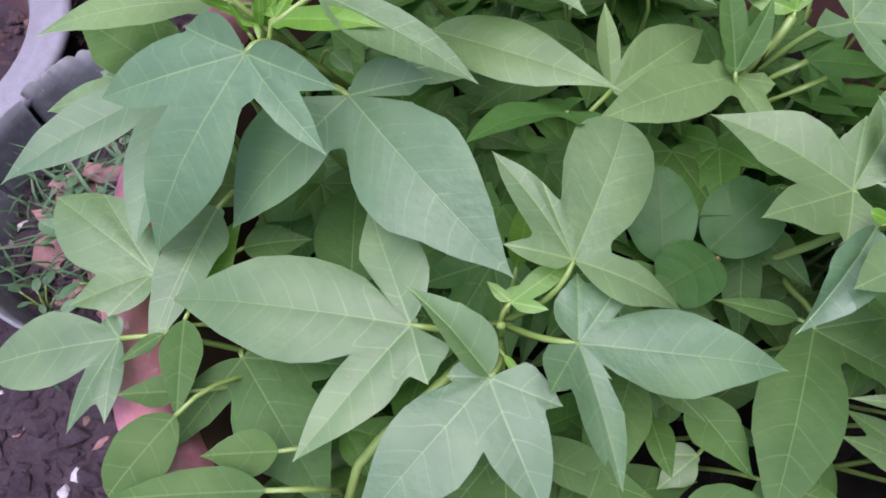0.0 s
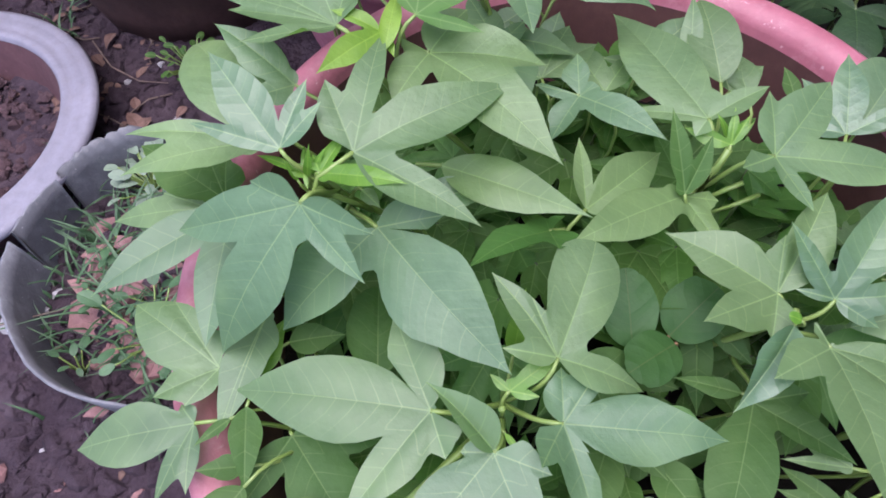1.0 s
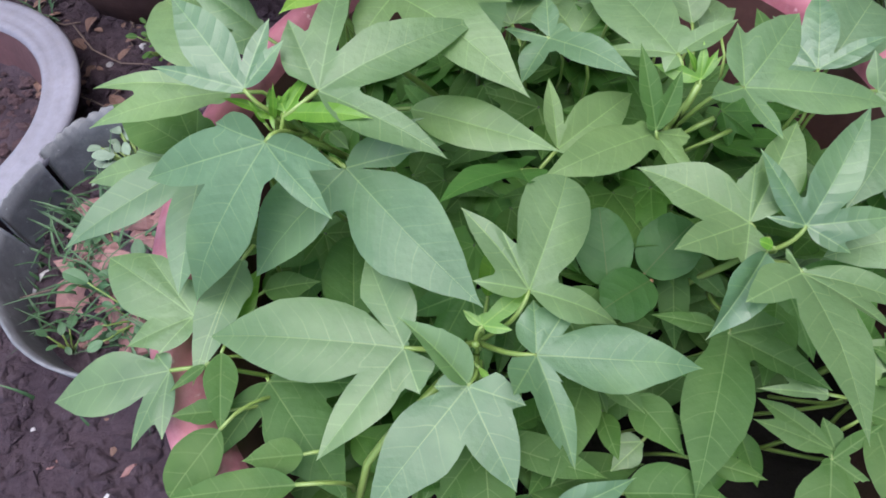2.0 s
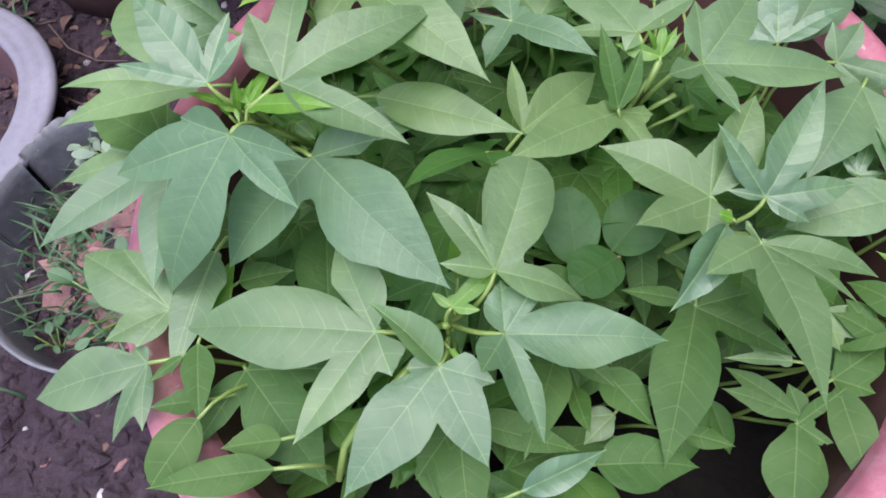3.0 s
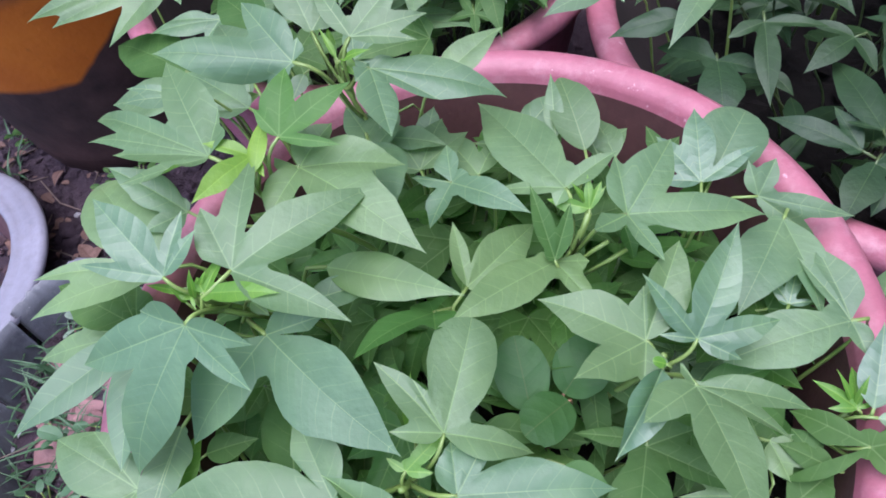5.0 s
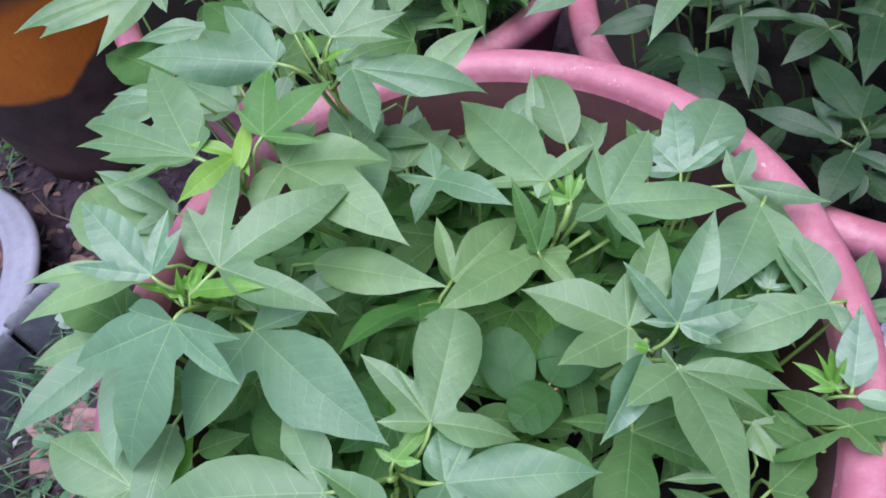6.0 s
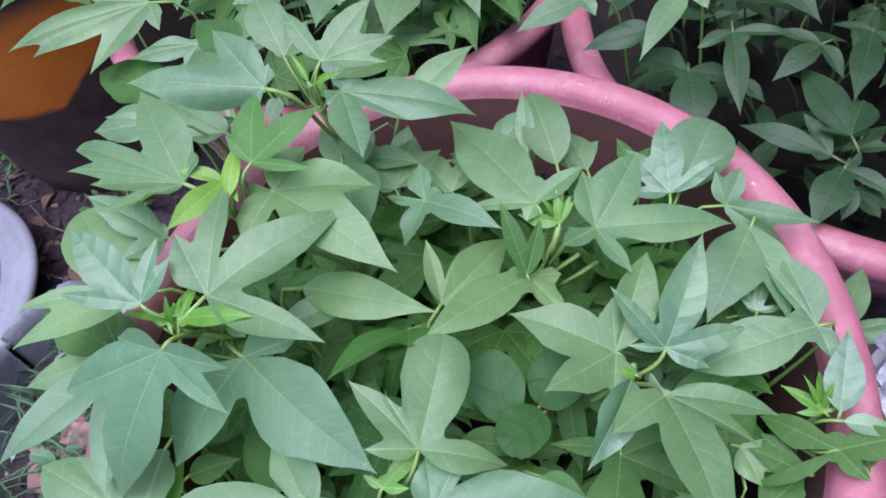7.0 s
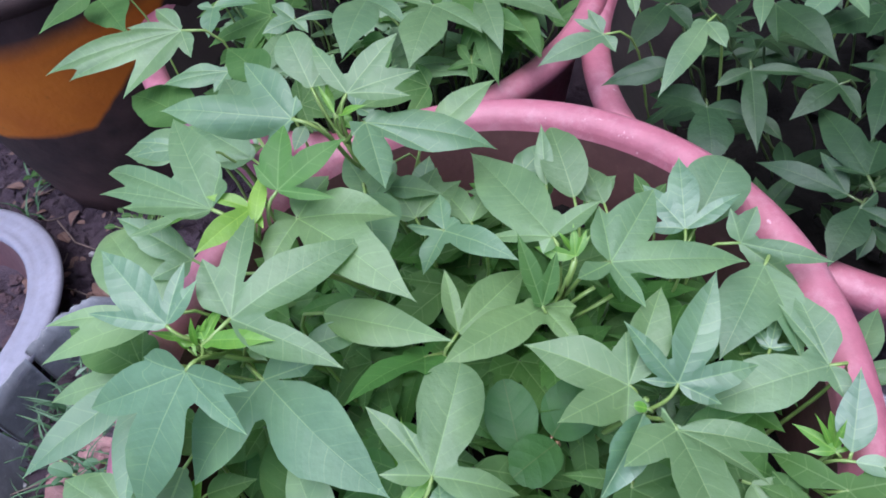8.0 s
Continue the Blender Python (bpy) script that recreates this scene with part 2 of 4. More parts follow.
def lathe(profile, sides=96, oval=(0.0, 0.0), wobble=0.0, closed=False, seed=0):
    """A turned shape from (radius, height) pairs; oval: its second-order out-of-round."""
    verts, faces = [], []
    for j, (r, z) in enumerate(profile):
        for s in range(sides):
            w = 2 * math.pi * s / sides
            f = 1 + oval[0] * math.cos(2 * w) + oval[1] * math.sin(2 * w)
            f += wobble * noise.noise(Vector((math.cos(w) * 1.6, math.sin(w) * 1.6, z * 5 + seed)))
            verts.append((r * f * math.cos(w), r * f * math.sin(w), z))
    for j in range(len(profile) - 1):
        for s in range(sides):
            n = (s + 1) % sides
            faces.append((j * sides + s, j * sides + n, (j + 1) * sides + n, (j + 1) * sides + s))
    return verts, faces


# ---------------- leaves ----------------
def blade(length, wide, lobes, lw=0.22, b=1.45, a=0.58, fold=0.17, arch=0.04, seed=0, rings=(0.12, 0.3, 0.5, 0.7, 0.86, 1.0), tears=(), web=0.27):
    """A lobed leaf blade with its base at the origin, its tip along +y and its face up +z.
    lobes: (degrees to the right of the tip, length, rise, half width if not lw) as parts of the blade's length."""
    rng = random.Random(seed)
    every = [(0.0, 1.0, 0.0, wide, a + ((0.5 if b > 0.9 else 0.3) if lobes else 0.18 if b > 0.9 else 0.0), b)] + [(radians(o[0]), o[1], o[2], 1.08 * (o[3] if len(o) > 3 else lw) * o[1], 1.12, 1.25) for o in lobes]
    samples = np.linspace(0.004, 1.0, 90)

    def side(r, w, p, q):
        """Radius against angle for one side of a lobe."""
        s0 = p / (p + q)
        half = w / (s0 ** p * (1 - s0) ** q) * samples ** p * (1 - samples) ** q
        ang, rad = np.arctan2(half, samples * r), np.hypot(half, samples * r)
        order = np.argsort(ang)
        return ang[order], rad[order]

    # a side lobe is fuller on its outer edge than towards the middle lobe
    tables = []
    for k, (g, r, z, w, p, q) in enumerate(every):
        outer, inner = (side(r, 1.28 * w, 0.78 * p, q), side(r, 0.92 * w, p, q)) if k and abs(g) > 0.4 else (side(r, w, p, q),) * 2
        tables.append((outer, inner))
    spread = max([2.0] + [abs(g) + 0.75 for g, *_ in every])
    spread = min(spread, 2.95)
    angles = set(np.linspace(-spread, spread, 61))
    for g, *_ in every:
        for d in (0, 0.008, 0.02, 0.04, 0.07, 0.11, 0.16):
            angles |= {g - d, g + d}
    for g, depth, width in tears:
        angles |= {radians(g) + width * q for q in (-1.0, -0.6, -0.3, -0.1, 0.0, 0.1, 0.3, 0.6, 1.0)}
    angles = np.array(sorted(x for x in angles if -spread <= x <= spread))
    radius = np.full(len(angles), 0.02)
    for (g, *_), (outer, inner) in zip(every, tables):
        off = np.abs(angles - g)
        beyond = np.abs(angles) > abs(g)
        for which, (ang, rad) in ((beyond, outer), (~beyond, inner)):
            inside = np.interp(off, ang, rad, right=0.0)
            radius = (radius ** 16 + np.where(which & (off <= ang[-1]), inside, 0.0) ** 16) ** (1 / 16)
    if lobes:
        ring = sorted([(g, r) for g, r, *_ in every] + [(min(-1.75, min(e[0] for e in every) - 0.4), 0.12), (max(1.75, max(e[0] for e in every) + 0.4), 0.12)])
        palm = web * np.interp(angles, [g for g, _ in ring], [min(r, 0.9) for _, r in ring])
        radius = (radius ** 8 + palm ** 8) ** 0.125
    ragged = np.array([1 + 0.06 * noise.noise(Vector((x * 4, seed * 1.7, 0.3))) + 0.03 * noise.noise(Vector((x * 17, seed * 1.7, 2.3))) for x in angles])
    near = np.min([np.abs(angles - g) for g, *_ in every], axis=0)
    radius = radius * (1 + (ragged - 1) * (1 - np.exp(-(near / 0.15) ** 2)))
    for g, depth, width in tears:
        radius = radius * (1 - depth * np.clip(1 - np.abs(angles - radians(g)) / width, 0, 1) ** 0.7)
    verts, rib, along, faces = [(0, 0, 0)], [0.0], [0.0], []
    lifts = [(g, r, z) for g, r, z, *_ in every]
    n = len(angles)
    ripple, phase, beat = rng.uniform(0.012, 0.028), rng.uniform(0, 6), rng.uniform(4, 8)
    fold *= rng.uniform(0.7, 1.6)
    sway, droop = rng.uniform(0.10, 0.20), rng.uniform(0.02, 0.10)
    for f in rings:
        for x, rr in zip(angles, radius):
            r = rr * f
            turned = x + sway * noise.noise(Vector((x * 1.3, seed * 0.9, 6.1))) * r * (1 - 0.75 * r)
            px, py = r * math.sin(turned), r * math.cos(turned)
            best, at, total, rise = 9.0, 0.0, 0.0, 0.0
            for g, lr, lz in lifts:
                d = x - g
                across, down = abs(r * math.sin(d)), r * math.cos(d)
                if math.cos(d) <= 0:
                    across = r
                if across < best:
                    best, at = across, down
                weight = 1.0 / (0.02 + d * d)
                total += weight
                rise += weight * lz * min(1.0, r / lr) ** 1.6
            pz = rise / total + fold * 0.09 * (1 - math.exp(-best / 0.09)) + 0.25 * fold * best + arch * 4 * (r - r * r) * 0.8
            pz += ripple * f * f * math.sin(x * beat + phase) * min(1, r * 2)
            pz += 0.085 * r * (1 - 0.8 * r) * noise.noise(Vector((px * 2.2 + seed, py * 2.2, 0.5)))
            pz -= 0.10 * r * r * abs(math.sin(x)) * 0.5 + droop * (r ** 4 - r)
            verts.append((px * length, py * length, pz * length))
            rib.append(best * length)
            along.append(at * length)
    for k in range(n - 1):
        faces.append((0, 2 + k, 1 + k))
        for j in range(len(rings) - 1):
            o = 1 + j * n + k
            faces.append((o, o + 1, o + n + 1, o + n))
    return verts, faces, {"rib": rib, "along": along}


def sprout(root, apex, label="green sweet potato vine with lobed leaves rooted in the pot", category="vine", stem="green"):
    """A plant: an Empty at its root with a stem up to the growing tip."""
    ob = new("sweet_potato_vine" if category == "vine" else "weed_plant")
    ob.location = root
    tagged(ob, label, category, "vines in the pots" if category == "vine" else "")
    root, apex = Vector(root), Vector(apex)
    way = bend((0, 0, 0), (0, 0, 0.5 * (apex - root).length), (apex - root) * 0.72 + Vector((0, 0, -0.02)), apex - root)
    v, f = tube(way, [0.0030 - 0.00012 * k for k in range(len(way))])
    finish("stem", v, f, STALK_RED if stem == "red" else STALK, ob, "pale green stem" if stem == "green" else "reddish stem")
    ob["top"] = tuple(apex)
    return ob


leaf_count = 0


def leaf(plant, base, tip, roll, wide, lobes, tone="", lw=0.22, b=1.45, a=0.58, fold=0.13, arch=0.05, tears=()):
    """One leaf of a plant by the places of its base and tip, with its stalk down to the stem."""
    global leaf_count
    leaf_count += 1
    base, tip = Vector(base), Vector(tip)
    y = (tip - base).normalized()
    z = (Vector((0, 0, 1)) - y * y.z).normalized()
    x = y.cross(z)
    turn = Matrix((x, y, z)).transposed() @ Matrix.Rotation(radians(roll), 3, "Y")
    length = (tip - base).length
    v, f, at = blade(length, wide, lobes, lw, b, a, fold, arch, leaf_count, tears=tears)
    origin = plant.location
    ob = finish("leaf", v, f, LEAF[tone], plant, attrs=at)
    seat = Matrix.Translation(base - origin) @ turn.to_4x4()
    ob.matrix_basis = seat
    top, root = Vector(plant["top"]), Vector(origin)
    gap = (base - top).length
    share = min(0.75, 0.8 * gap / max(0.05, (top - root).length))
    foot = top.lerp(root, share)
    if gap < 0.03:
        foot = top.lerp(root, 0.05)
    if gap > 0.075:
        foot = Vector((0.75 * base.x + 0.25 * root.x, 0.75 * base.y + 0.25 * root.y, root.z - 0.01))
    foot.z = min(foot.z, base.z - 0.025)
    reach = (base - foot).length
    inv = seat.inverted() @ Matrix.Translation(-origin)
    way = bend(base, base - y * 0.35 * reach + Vector((0, 0, -0.004)), foot.lerp(base, 0.35) + Vector((0, 0, -0.1 * reach)), foot)
    r0 = 0.0009 + 0.005 * min(0.13, length)
    v, f = tube([inv @ p for p in way], [r0 * (1 + 0.05 * k) for k in range(len(way))], 6)
    finish("leaf_stalk", v, f, {"weed": STALK_RED, "back_shade": STALK_SHADED}.get(tone, STALK), ob)
    return ob


# ---------------- ground ----------------
def swell(x, y):
    """Height of the bare ground."""
    near = math.exp(-((x + 0.2) ** 2 + (y - 0.6) ** 2) / 9)
    h = 0.012 * noise.noise(Vector((x * 3, y * 3, 1.0))) + 0.006 * noise.noise(Vector((x * 11, y * 11, 4.0)))
    heap = 0.042 * math.exp(-(((x + 0.38) / 0.155) ** 2 + ((y - 0.49) / 0.16) ** 2) ** 2)
    return (h + 0.004 * noise.noise(Vector((x * 34, y * 34, 9.0)))) * near - 0.012 + heap


def build_ground():
    n, verts, faces = 240, [], []
    for j in range(n + 1):
        for i in range(n + 1):
            u, w = 2 * i / n - 1, 2 * j / n - 1
            x = 1.1 * u + 300 * u ** 9 - 0.2
            y = 1.1 * w + 300 * w ** 9 + 0.6
            verts.append((x, y, swell(x, y)))
    for j in range(n):
        for i in range(n):
            o = j * (n + 1) + i
            faces.append((o, o + 1, o + n + 2, o + n + 1))
    return tagged(finish("ground", verts, faces, SOIL), "dark damp garden soil with crumbs and litter", "ground", kind="structure")


ground = build_ground()


def lump(rng, size, rough=0.35, flat=0.7):
    """A small broken lump: a jittered icosahedron."""
    g = (1 + 5 ** 0.5) / 2
    pts = [(-1, g, 0), (1, g, 0), (-1, -g, 0), (1, -g, 0), (0, -1, g), (0, 1, g), (0, -1, -g), (0, 1, -g), (g, 0, -1), (g, 0, 1), (-g, 0, -1), (-g, 0, 1)]
    tri = [(0, 11, 5), (0, 5, 1), (0, 1, 7), (0, 7, 10), (0, 10, 11), (1, 5, 9), (5, 11, 4), (11, 10, 2), (10, 7, 6), (7, 1, 8), (3, 9, 4), (3, 4, 2), (3, 2, 6), (3, 6, 8), (3, 8, 9), (4, 9, 5), (2, 4, 11), (6, 2, 10), (8, 6, 7), (9, 8, 1)]
    stretch = Vector((rng.uniform(0.7, 1.4), rng.uniform(0.7, 1.2), flat))
    turn = Matrix.Rotation(rng.uniform(0, 6.28), 3, "Z")
    verts = [turn @ (Vector(p) * (size / 1.9) * rng.uniform(1 - rough, 1 + rough) * 1.0 * stretch.x) for p in pts]
    verts = [Vector((v.x, v.y * stretch.y, v.z * stretch.z)) for v in verts]
    return verts, tri


def scatter(name, label, count, place, size, mat, seed, category, rough=0.35, flat=0.7):
    """Many loose lumps as one object."""
    rng = random.Random(seed)
    verts, faces = [], []
    for _ in range(count):
        x, y, z = place(rng)
        v, f = lump(rng, rng.uniform(*size) * rng.uniform(0.5, 1.0), rough, flat)
        o = len(verts)
        verts += [p + Vector((x, y, z)) for p in v]
        faces += [tuple(o + q for q in t) for t in f]
    return tagged(finish(name, verts, faces, mat, smooth=False), label, category, kind="stuff")


def on_ground(x0, x1, y0, y1):
    def place(rng):
        x, y = rng.uniform(x0, x1), rng.uniform(y0, y1)
        return x, y, swell(x, y)
    return place


scatter("soil_crumbs", "dark crumbs of damp garden soil", 6500, on_ground(-1.05, -0.12, -0.15, 1.4), (0.004, 0.019), SOIL, 3, "soil")
scatter("soil_crumbs", "dark crumbs of soil between the pots", 900, on_ground(-0.1, 1.1, -0.2, 1.4), (0.004, 0.018), SOIL, 4, "soil")
scatter("gravel", "small grey stones on the soil", 70, on_ground(-1.0, -0.2, 0.0, 1.4), (0.005, 0.013), STONE, 5, "gravel")

scatter("rubble_bits", "small brown and red bits among the rubble", 420, on_ground(-0.50, -0.24, 0.36, 0.62), (0.003, 0.012), BRICK, 8, "rubble")
scatter("rubble_bits", "pale brown litter bits on the soil", 160, on_ground(-0.95, -0.22, 0.0, 1.3), (0.003, 0.010), LITTER, 12, "litter", 0.4, 0.3)

# ---------------- added walls that shade the back pots ---
PLASTER = plain_material("old_plaster", (0.07, 0.066, 0.06), (0.12, 0.115, 0.105), 3, 0.9, 0.3)


def shade_wall(name, x0, x1, y0, y1, high):
    bm = bmesh.new()
    bmesh.ops.create_cube(bm, size=1.0)
    for v in bm.verts:
        v.co = Vector(((x0 + x1) / 2 + v.co.x * (x1 - x0), (y0 + y1) / 2 + v.co.y * (y1 - y0), high / 2 + v.co.z * high - 0.05))
    me = bpy.data.meshes.new(name)
    bm.to_mesh(me)
    bm.free()
    me.materials.append(PLASTER)
    return tagged(new(name, me), "plain plastered wall, added out of view to shade the pots", "wall", kind="structure")


# Both stand out of view, added to keep sky light off the back pots.
shade_wall("wall_north", -1.9, 1.16, 1.46, 1.61, 3.0)
shade_wall("wall_east", 1.16, 1.31, -1.2, 1.61, 3.0)

# ---------------- pots ----------------
POT_PROFILE = [
    (0.190, 0.000), (0.205, 0.002), (0.232, 0.120), (0.262, 0.290), (0.272, 0.356), (0.290, 0.364), (0.3005, 0.376), (0.3030, 0.390),
    (0.2995, 0.401), (0.2910, 0.407), (0.2800, 0.4065), (0.2710, 0.400), (0.2670, 0.388), (0.2640, 0.366), (0.2460, 0.270), (0.2200, 0.110)]


def garden_pot(name, label, size, height, paint, inner, turned=96, oval=(0.0, 0.0), group="pink pots", wobble=0.006, seed=0, taper=0.0):
    """A wide pot with a rolled rim: outer wall, rim and inner wall."""
    pot = new(name)
    tagged(pot, label, "plant pot", group)
    grow, h = size - 0.303, height / 0.407
    for part, rows, mat in (("wall", POT_PROFILE[:6], paint), ("rim", POT_PROFILE[5:13], paint), ("inner_wall", POT_PROFILE[12:], inner)):
        if part == "rim":
            fine = []
            for (r0, z0), (r1, z1) in zip(rows, rows[1:]):
                fine += [(r0, z0), ((r0 + r1) / 2, (z0 + z1) / 2)]
            rows = fine + [rows[-1]]
        v, f = lathe([(r + grow - (0 if part == "rim" else taper * (1 - z / 0.364) * (z < 0.36)), z * h) for r, z in rows], turned, oval, wobble, seed=seed)
        finish(part, v, f, mat, pot)
    return pot


def soil_disc(name, label, radius, mat, seed, rough=0.02, oval=(0.0, 0.0)):
    """The lumpy top of the earth in a pot."""
    verts, faces, rings, sides = [(0, 0, 0)], [], 16, 64
    for j in range(1, rings + 1):
        for s in range(sides):
            w = 2 * math.pi * s / sides
            r = radius * j / rings * (1 + oval[0] * math.cos(2 * w) + oval[1] * math.sin(2 * w))
            x, y = r * math.cos(w), r * math.sin(w)
            z = rough * noise.noise(Vector((x * 14, y * 14, seed))) + rough * 0.6 * noise.noise(Vector((x * 45, y * 45, seed)))
            verts.append((x, y, z))
    for s in range(sides):
        n = (s + 1) % sides
        faces.append((0, 1 + s, 1 + n))
        for j in range(rings - 1):
            faces.append((1 + j * sides + s, 1 + (j + 1) * sides + s, 1 + (j + 1) * sides + n, 1 + j * sides + n))
    return tagged(finish(name, verts, faces, mat), label, "soil")


OVAL = (-0.047, 0.019)
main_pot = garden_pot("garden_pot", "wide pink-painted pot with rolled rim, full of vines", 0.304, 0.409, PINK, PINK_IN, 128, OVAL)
main_pot.location = (0.078, 0.256, 0.0)
main_soil = soil_disc("potting_soil", "dark potting soil under the vines, their shade in its colour", 0.252, SHADED_SOIL, 2, oval=OVAL)
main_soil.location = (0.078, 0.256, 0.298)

left_pot = garden_pot("garden_pot", "pink-painted pot with vines, behind the first pot", 0.340, 0.352, PINK, SHADE_IN, seed=3)
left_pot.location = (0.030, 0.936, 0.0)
left_soil = soil_disc("potting_soil", "dark potting soil in the pot behind, leaf shade in its colour", 0.28, SHADED_SOIL, 5)
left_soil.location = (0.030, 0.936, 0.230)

right_pot = garden_pot("garden_pot", "large pink-painted pot with vines, touching its neighbours", 0.4315, 0.340, PINK, SHADE_IN, 112, seed=7, taper=0.12)
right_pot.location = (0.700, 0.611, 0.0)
right_soil = soil_disc("potting_soil", "dark potting soil in the large pot, leaf shade in its colour", 0.305, SHADED_SOIL, 8)
right_soil.location = (0.700, 0.611, 0.200)


def clods(soil, count, radius, seed):
    """Loose lumps lying on the earth of a pot, parts of it."""
    rng = random.Random(seed)
    shapes = []
    for k in range(4):
        v, f = lump(rng, 0.016, 0.3, 0.7)
        ob = finish("clod", v, f, SHADED_SOIL, soil, smooth=False)
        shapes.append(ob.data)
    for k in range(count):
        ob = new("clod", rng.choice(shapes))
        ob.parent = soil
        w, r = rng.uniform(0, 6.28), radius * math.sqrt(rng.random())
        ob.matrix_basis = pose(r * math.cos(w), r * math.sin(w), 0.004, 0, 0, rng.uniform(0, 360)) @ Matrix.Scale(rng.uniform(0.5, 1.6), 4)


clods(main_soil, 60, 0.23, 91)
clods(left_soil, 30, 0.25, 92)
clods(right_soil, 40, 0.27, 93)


def white_rim_pot():
    pot = new("white_rimmed_pot")
    pot.location = (-0.788, 0.703, 0.0)
    tagged(pot, "low clay pot with whitewashed rim, holding bare soil", "plant pot")
    v, f = lathe([(0.185, -0.02), (0.205, -0.01), (0.236, 0.054), (0.249, 0.060), (0.256, 0.067)], 96)
    finish("wall", v, f, CLAY, pot)
    v, f = lathe([(0.256, 0.067), (0.2585, 0.073), (0.256, 0.079), (0.248, 0.0815), (0.243, 0.0795), (0.238, 0.0810), (0.226, 0.0800), (0.221, 0.0780), (0.216, 0.0800), (0.207, 0.0800), (0.2035, 0.077), (0.2015, 0.070)], 96, wobble=0.01)
    finish("rim", v, f, WHITE, pot, "whitewashed rim")
    v, f = lathe([(0.2015, 0.070), (0.194, 0.045), (0.178, -0.02)], 96)
    finish("inner_wall", v, f, CLAY, pot)
    return pot


white_rim_pot()
white_soil = soil_disc("pot_soil", "crumbly brown soil in the white-rimmed pot", 0.187, SOIL, 11, 0.012)
white_soil.location = (-0.788, 0.703, 0.004)


def in_white_pot(rng):
    w, r = rng.uniform(0, 6.28), 0.175 * math.sqrt(rng.random())
    return -0.788 + r * math.cos(w), 0.703 + r * math.sin(w), 0.008


scatter("soil_crumbs", "loose crumbs of soil in the white-rimmed pot", 620, in_white_pot, (0.004, 0.013), CRUMB, 6, "soil")


def orange_pot():
    pot = new("orange_black_pot")
    pot.location = (-0.470, 1.135, -0.05)
    tagged(pot, "round near-black pot with an orange field", "plant pot")
    rows = [(0.16, 0.0), (0.172, 0.004), (0.198, 0.10), (0.219, 0.22), (0.236, 0.34), (0.250, 0.48), (0.266, 0.492), (0.272, 0.506), (0.262, 0.518), (0.246, 0.512), (0.236, 0.495), (0.222, 0.40)]
    v, f = lathe(rows[:6], 96, wobble=0.008)
    finish("wall", v, f, ORANGE, pot)
    v, f = lathe(rows[5:], 96, wobble=0.008)
    finish("rim", v, f, ORANGE, pot)
    return pot


orange_pot()
orange_soil = soil_disc("pot_soil", "dark soil in the orange pot", 0.215, SHADED_SOIL, 14)
orange_soil.location = (-0.470, 1.135, 0.38)


def broken_pot():
    """A broken grey pot sunk in the ground: a flaring arc of wall with a torn top."""
    cx, cy, low = -0.386, 0.494, 0.193
    pot = new("broken_pot")
    tagged(pot, "broken grey plastic pot wall sunk in the soil", "broken pot")
    pieces = ((100, 146, 0.203, 0.092), (148, 175, 0.198, 0.090), (176, 276, 0.208, 0.070))
    rng = random.Random(21)
    for number, (lo, hi, high, tall) in enumerate(pieces):
        verts, faces, n = [], [], int(0.6 * (hi - lo))
        for k in range(n + 1):
            w = radians(lo + (hi - lo) * k / n)
            step = noise.noise(Vector((k * 0.05, 3.3 + number, 0))) + 0.2 * noise.noise(Vector((k * 0.4, 1.3, number)))
            jag = rng.uniform(0, 0.004) if rng.random() < 0.2 else 0.0
            top = (tall + 0.010 * step - jag) * min(1.0, 0.6 + (n - k if number == 2 else 20 if number else k) / 20)
            out = high + 0.006 * step - 0.5 * jag
            for rr, z in ((low, -0.02), (low + 0.006, 0.022), ((low + out) / 2 + 0.003, 0.25 * 0.03 + 0.6 * top), (out, top), (out + 0.004, top - 0.001), ((low + out) / 2 + 0.007, 0.5 * top), (low + 0.006, -0.02)):
                verts.append((cx + rr * math.cos(w), cy + rr * math.sin(w), z))
        for k in range(n):
            for q in range(6):
                o = k * 7 + q
                faces.append((o, o + 1, o + 8, o + 7))
        faces += [tuple(range(7)), tuple(n * 7 + q for q in reversed(range(7)))]
        finish("wall_piece", verts, faces, GREY, pot)
    return pot


broken_pot()

# ---------------- litter, rubble and weeds on the ground ----------------
def brick_piece(x, y, size, seed):
    rng = random.Random(seed)
    v, f = lump(rng, size, 0.25, 0.45)
    slim = rng.uniform(0.35, 1.0)
    v = [(q[0] * 1.3, q[1] * slim, q[2]) for q in v]
    ob = finish("brick_fragment", v, f, BRICK, smooth=False)
    ob.rotation_euler = (rng.uniform(-0.3, 0.3), rng.uniform(-0.3, 0.3), rng.uniform(0, 6.28))
    ob.location = (x, y, swell(x, y) + size * 0.16)
    return tagged(ob, "broken piece of red brick on the soil", "brick fragment", "brick rubble")


rng = random.Random(77)
for k in range(240):
    w, r = rng.uniform(0, 6.28), 0.15 * math.sqrt(rng.random())
    brick_piece(-0.372 + r * math.cos(w), 0.485 + r * math.sin(w), 0.004 + 0.024 * rng.random() ** 1.7, 300 + k)
for k in range(10):
    brick_piece(rng.uniform(-0.75, -0.3), rng.uniform(0.1, 0.32), rng.uniform(0.005, 0.013), 400 + k)


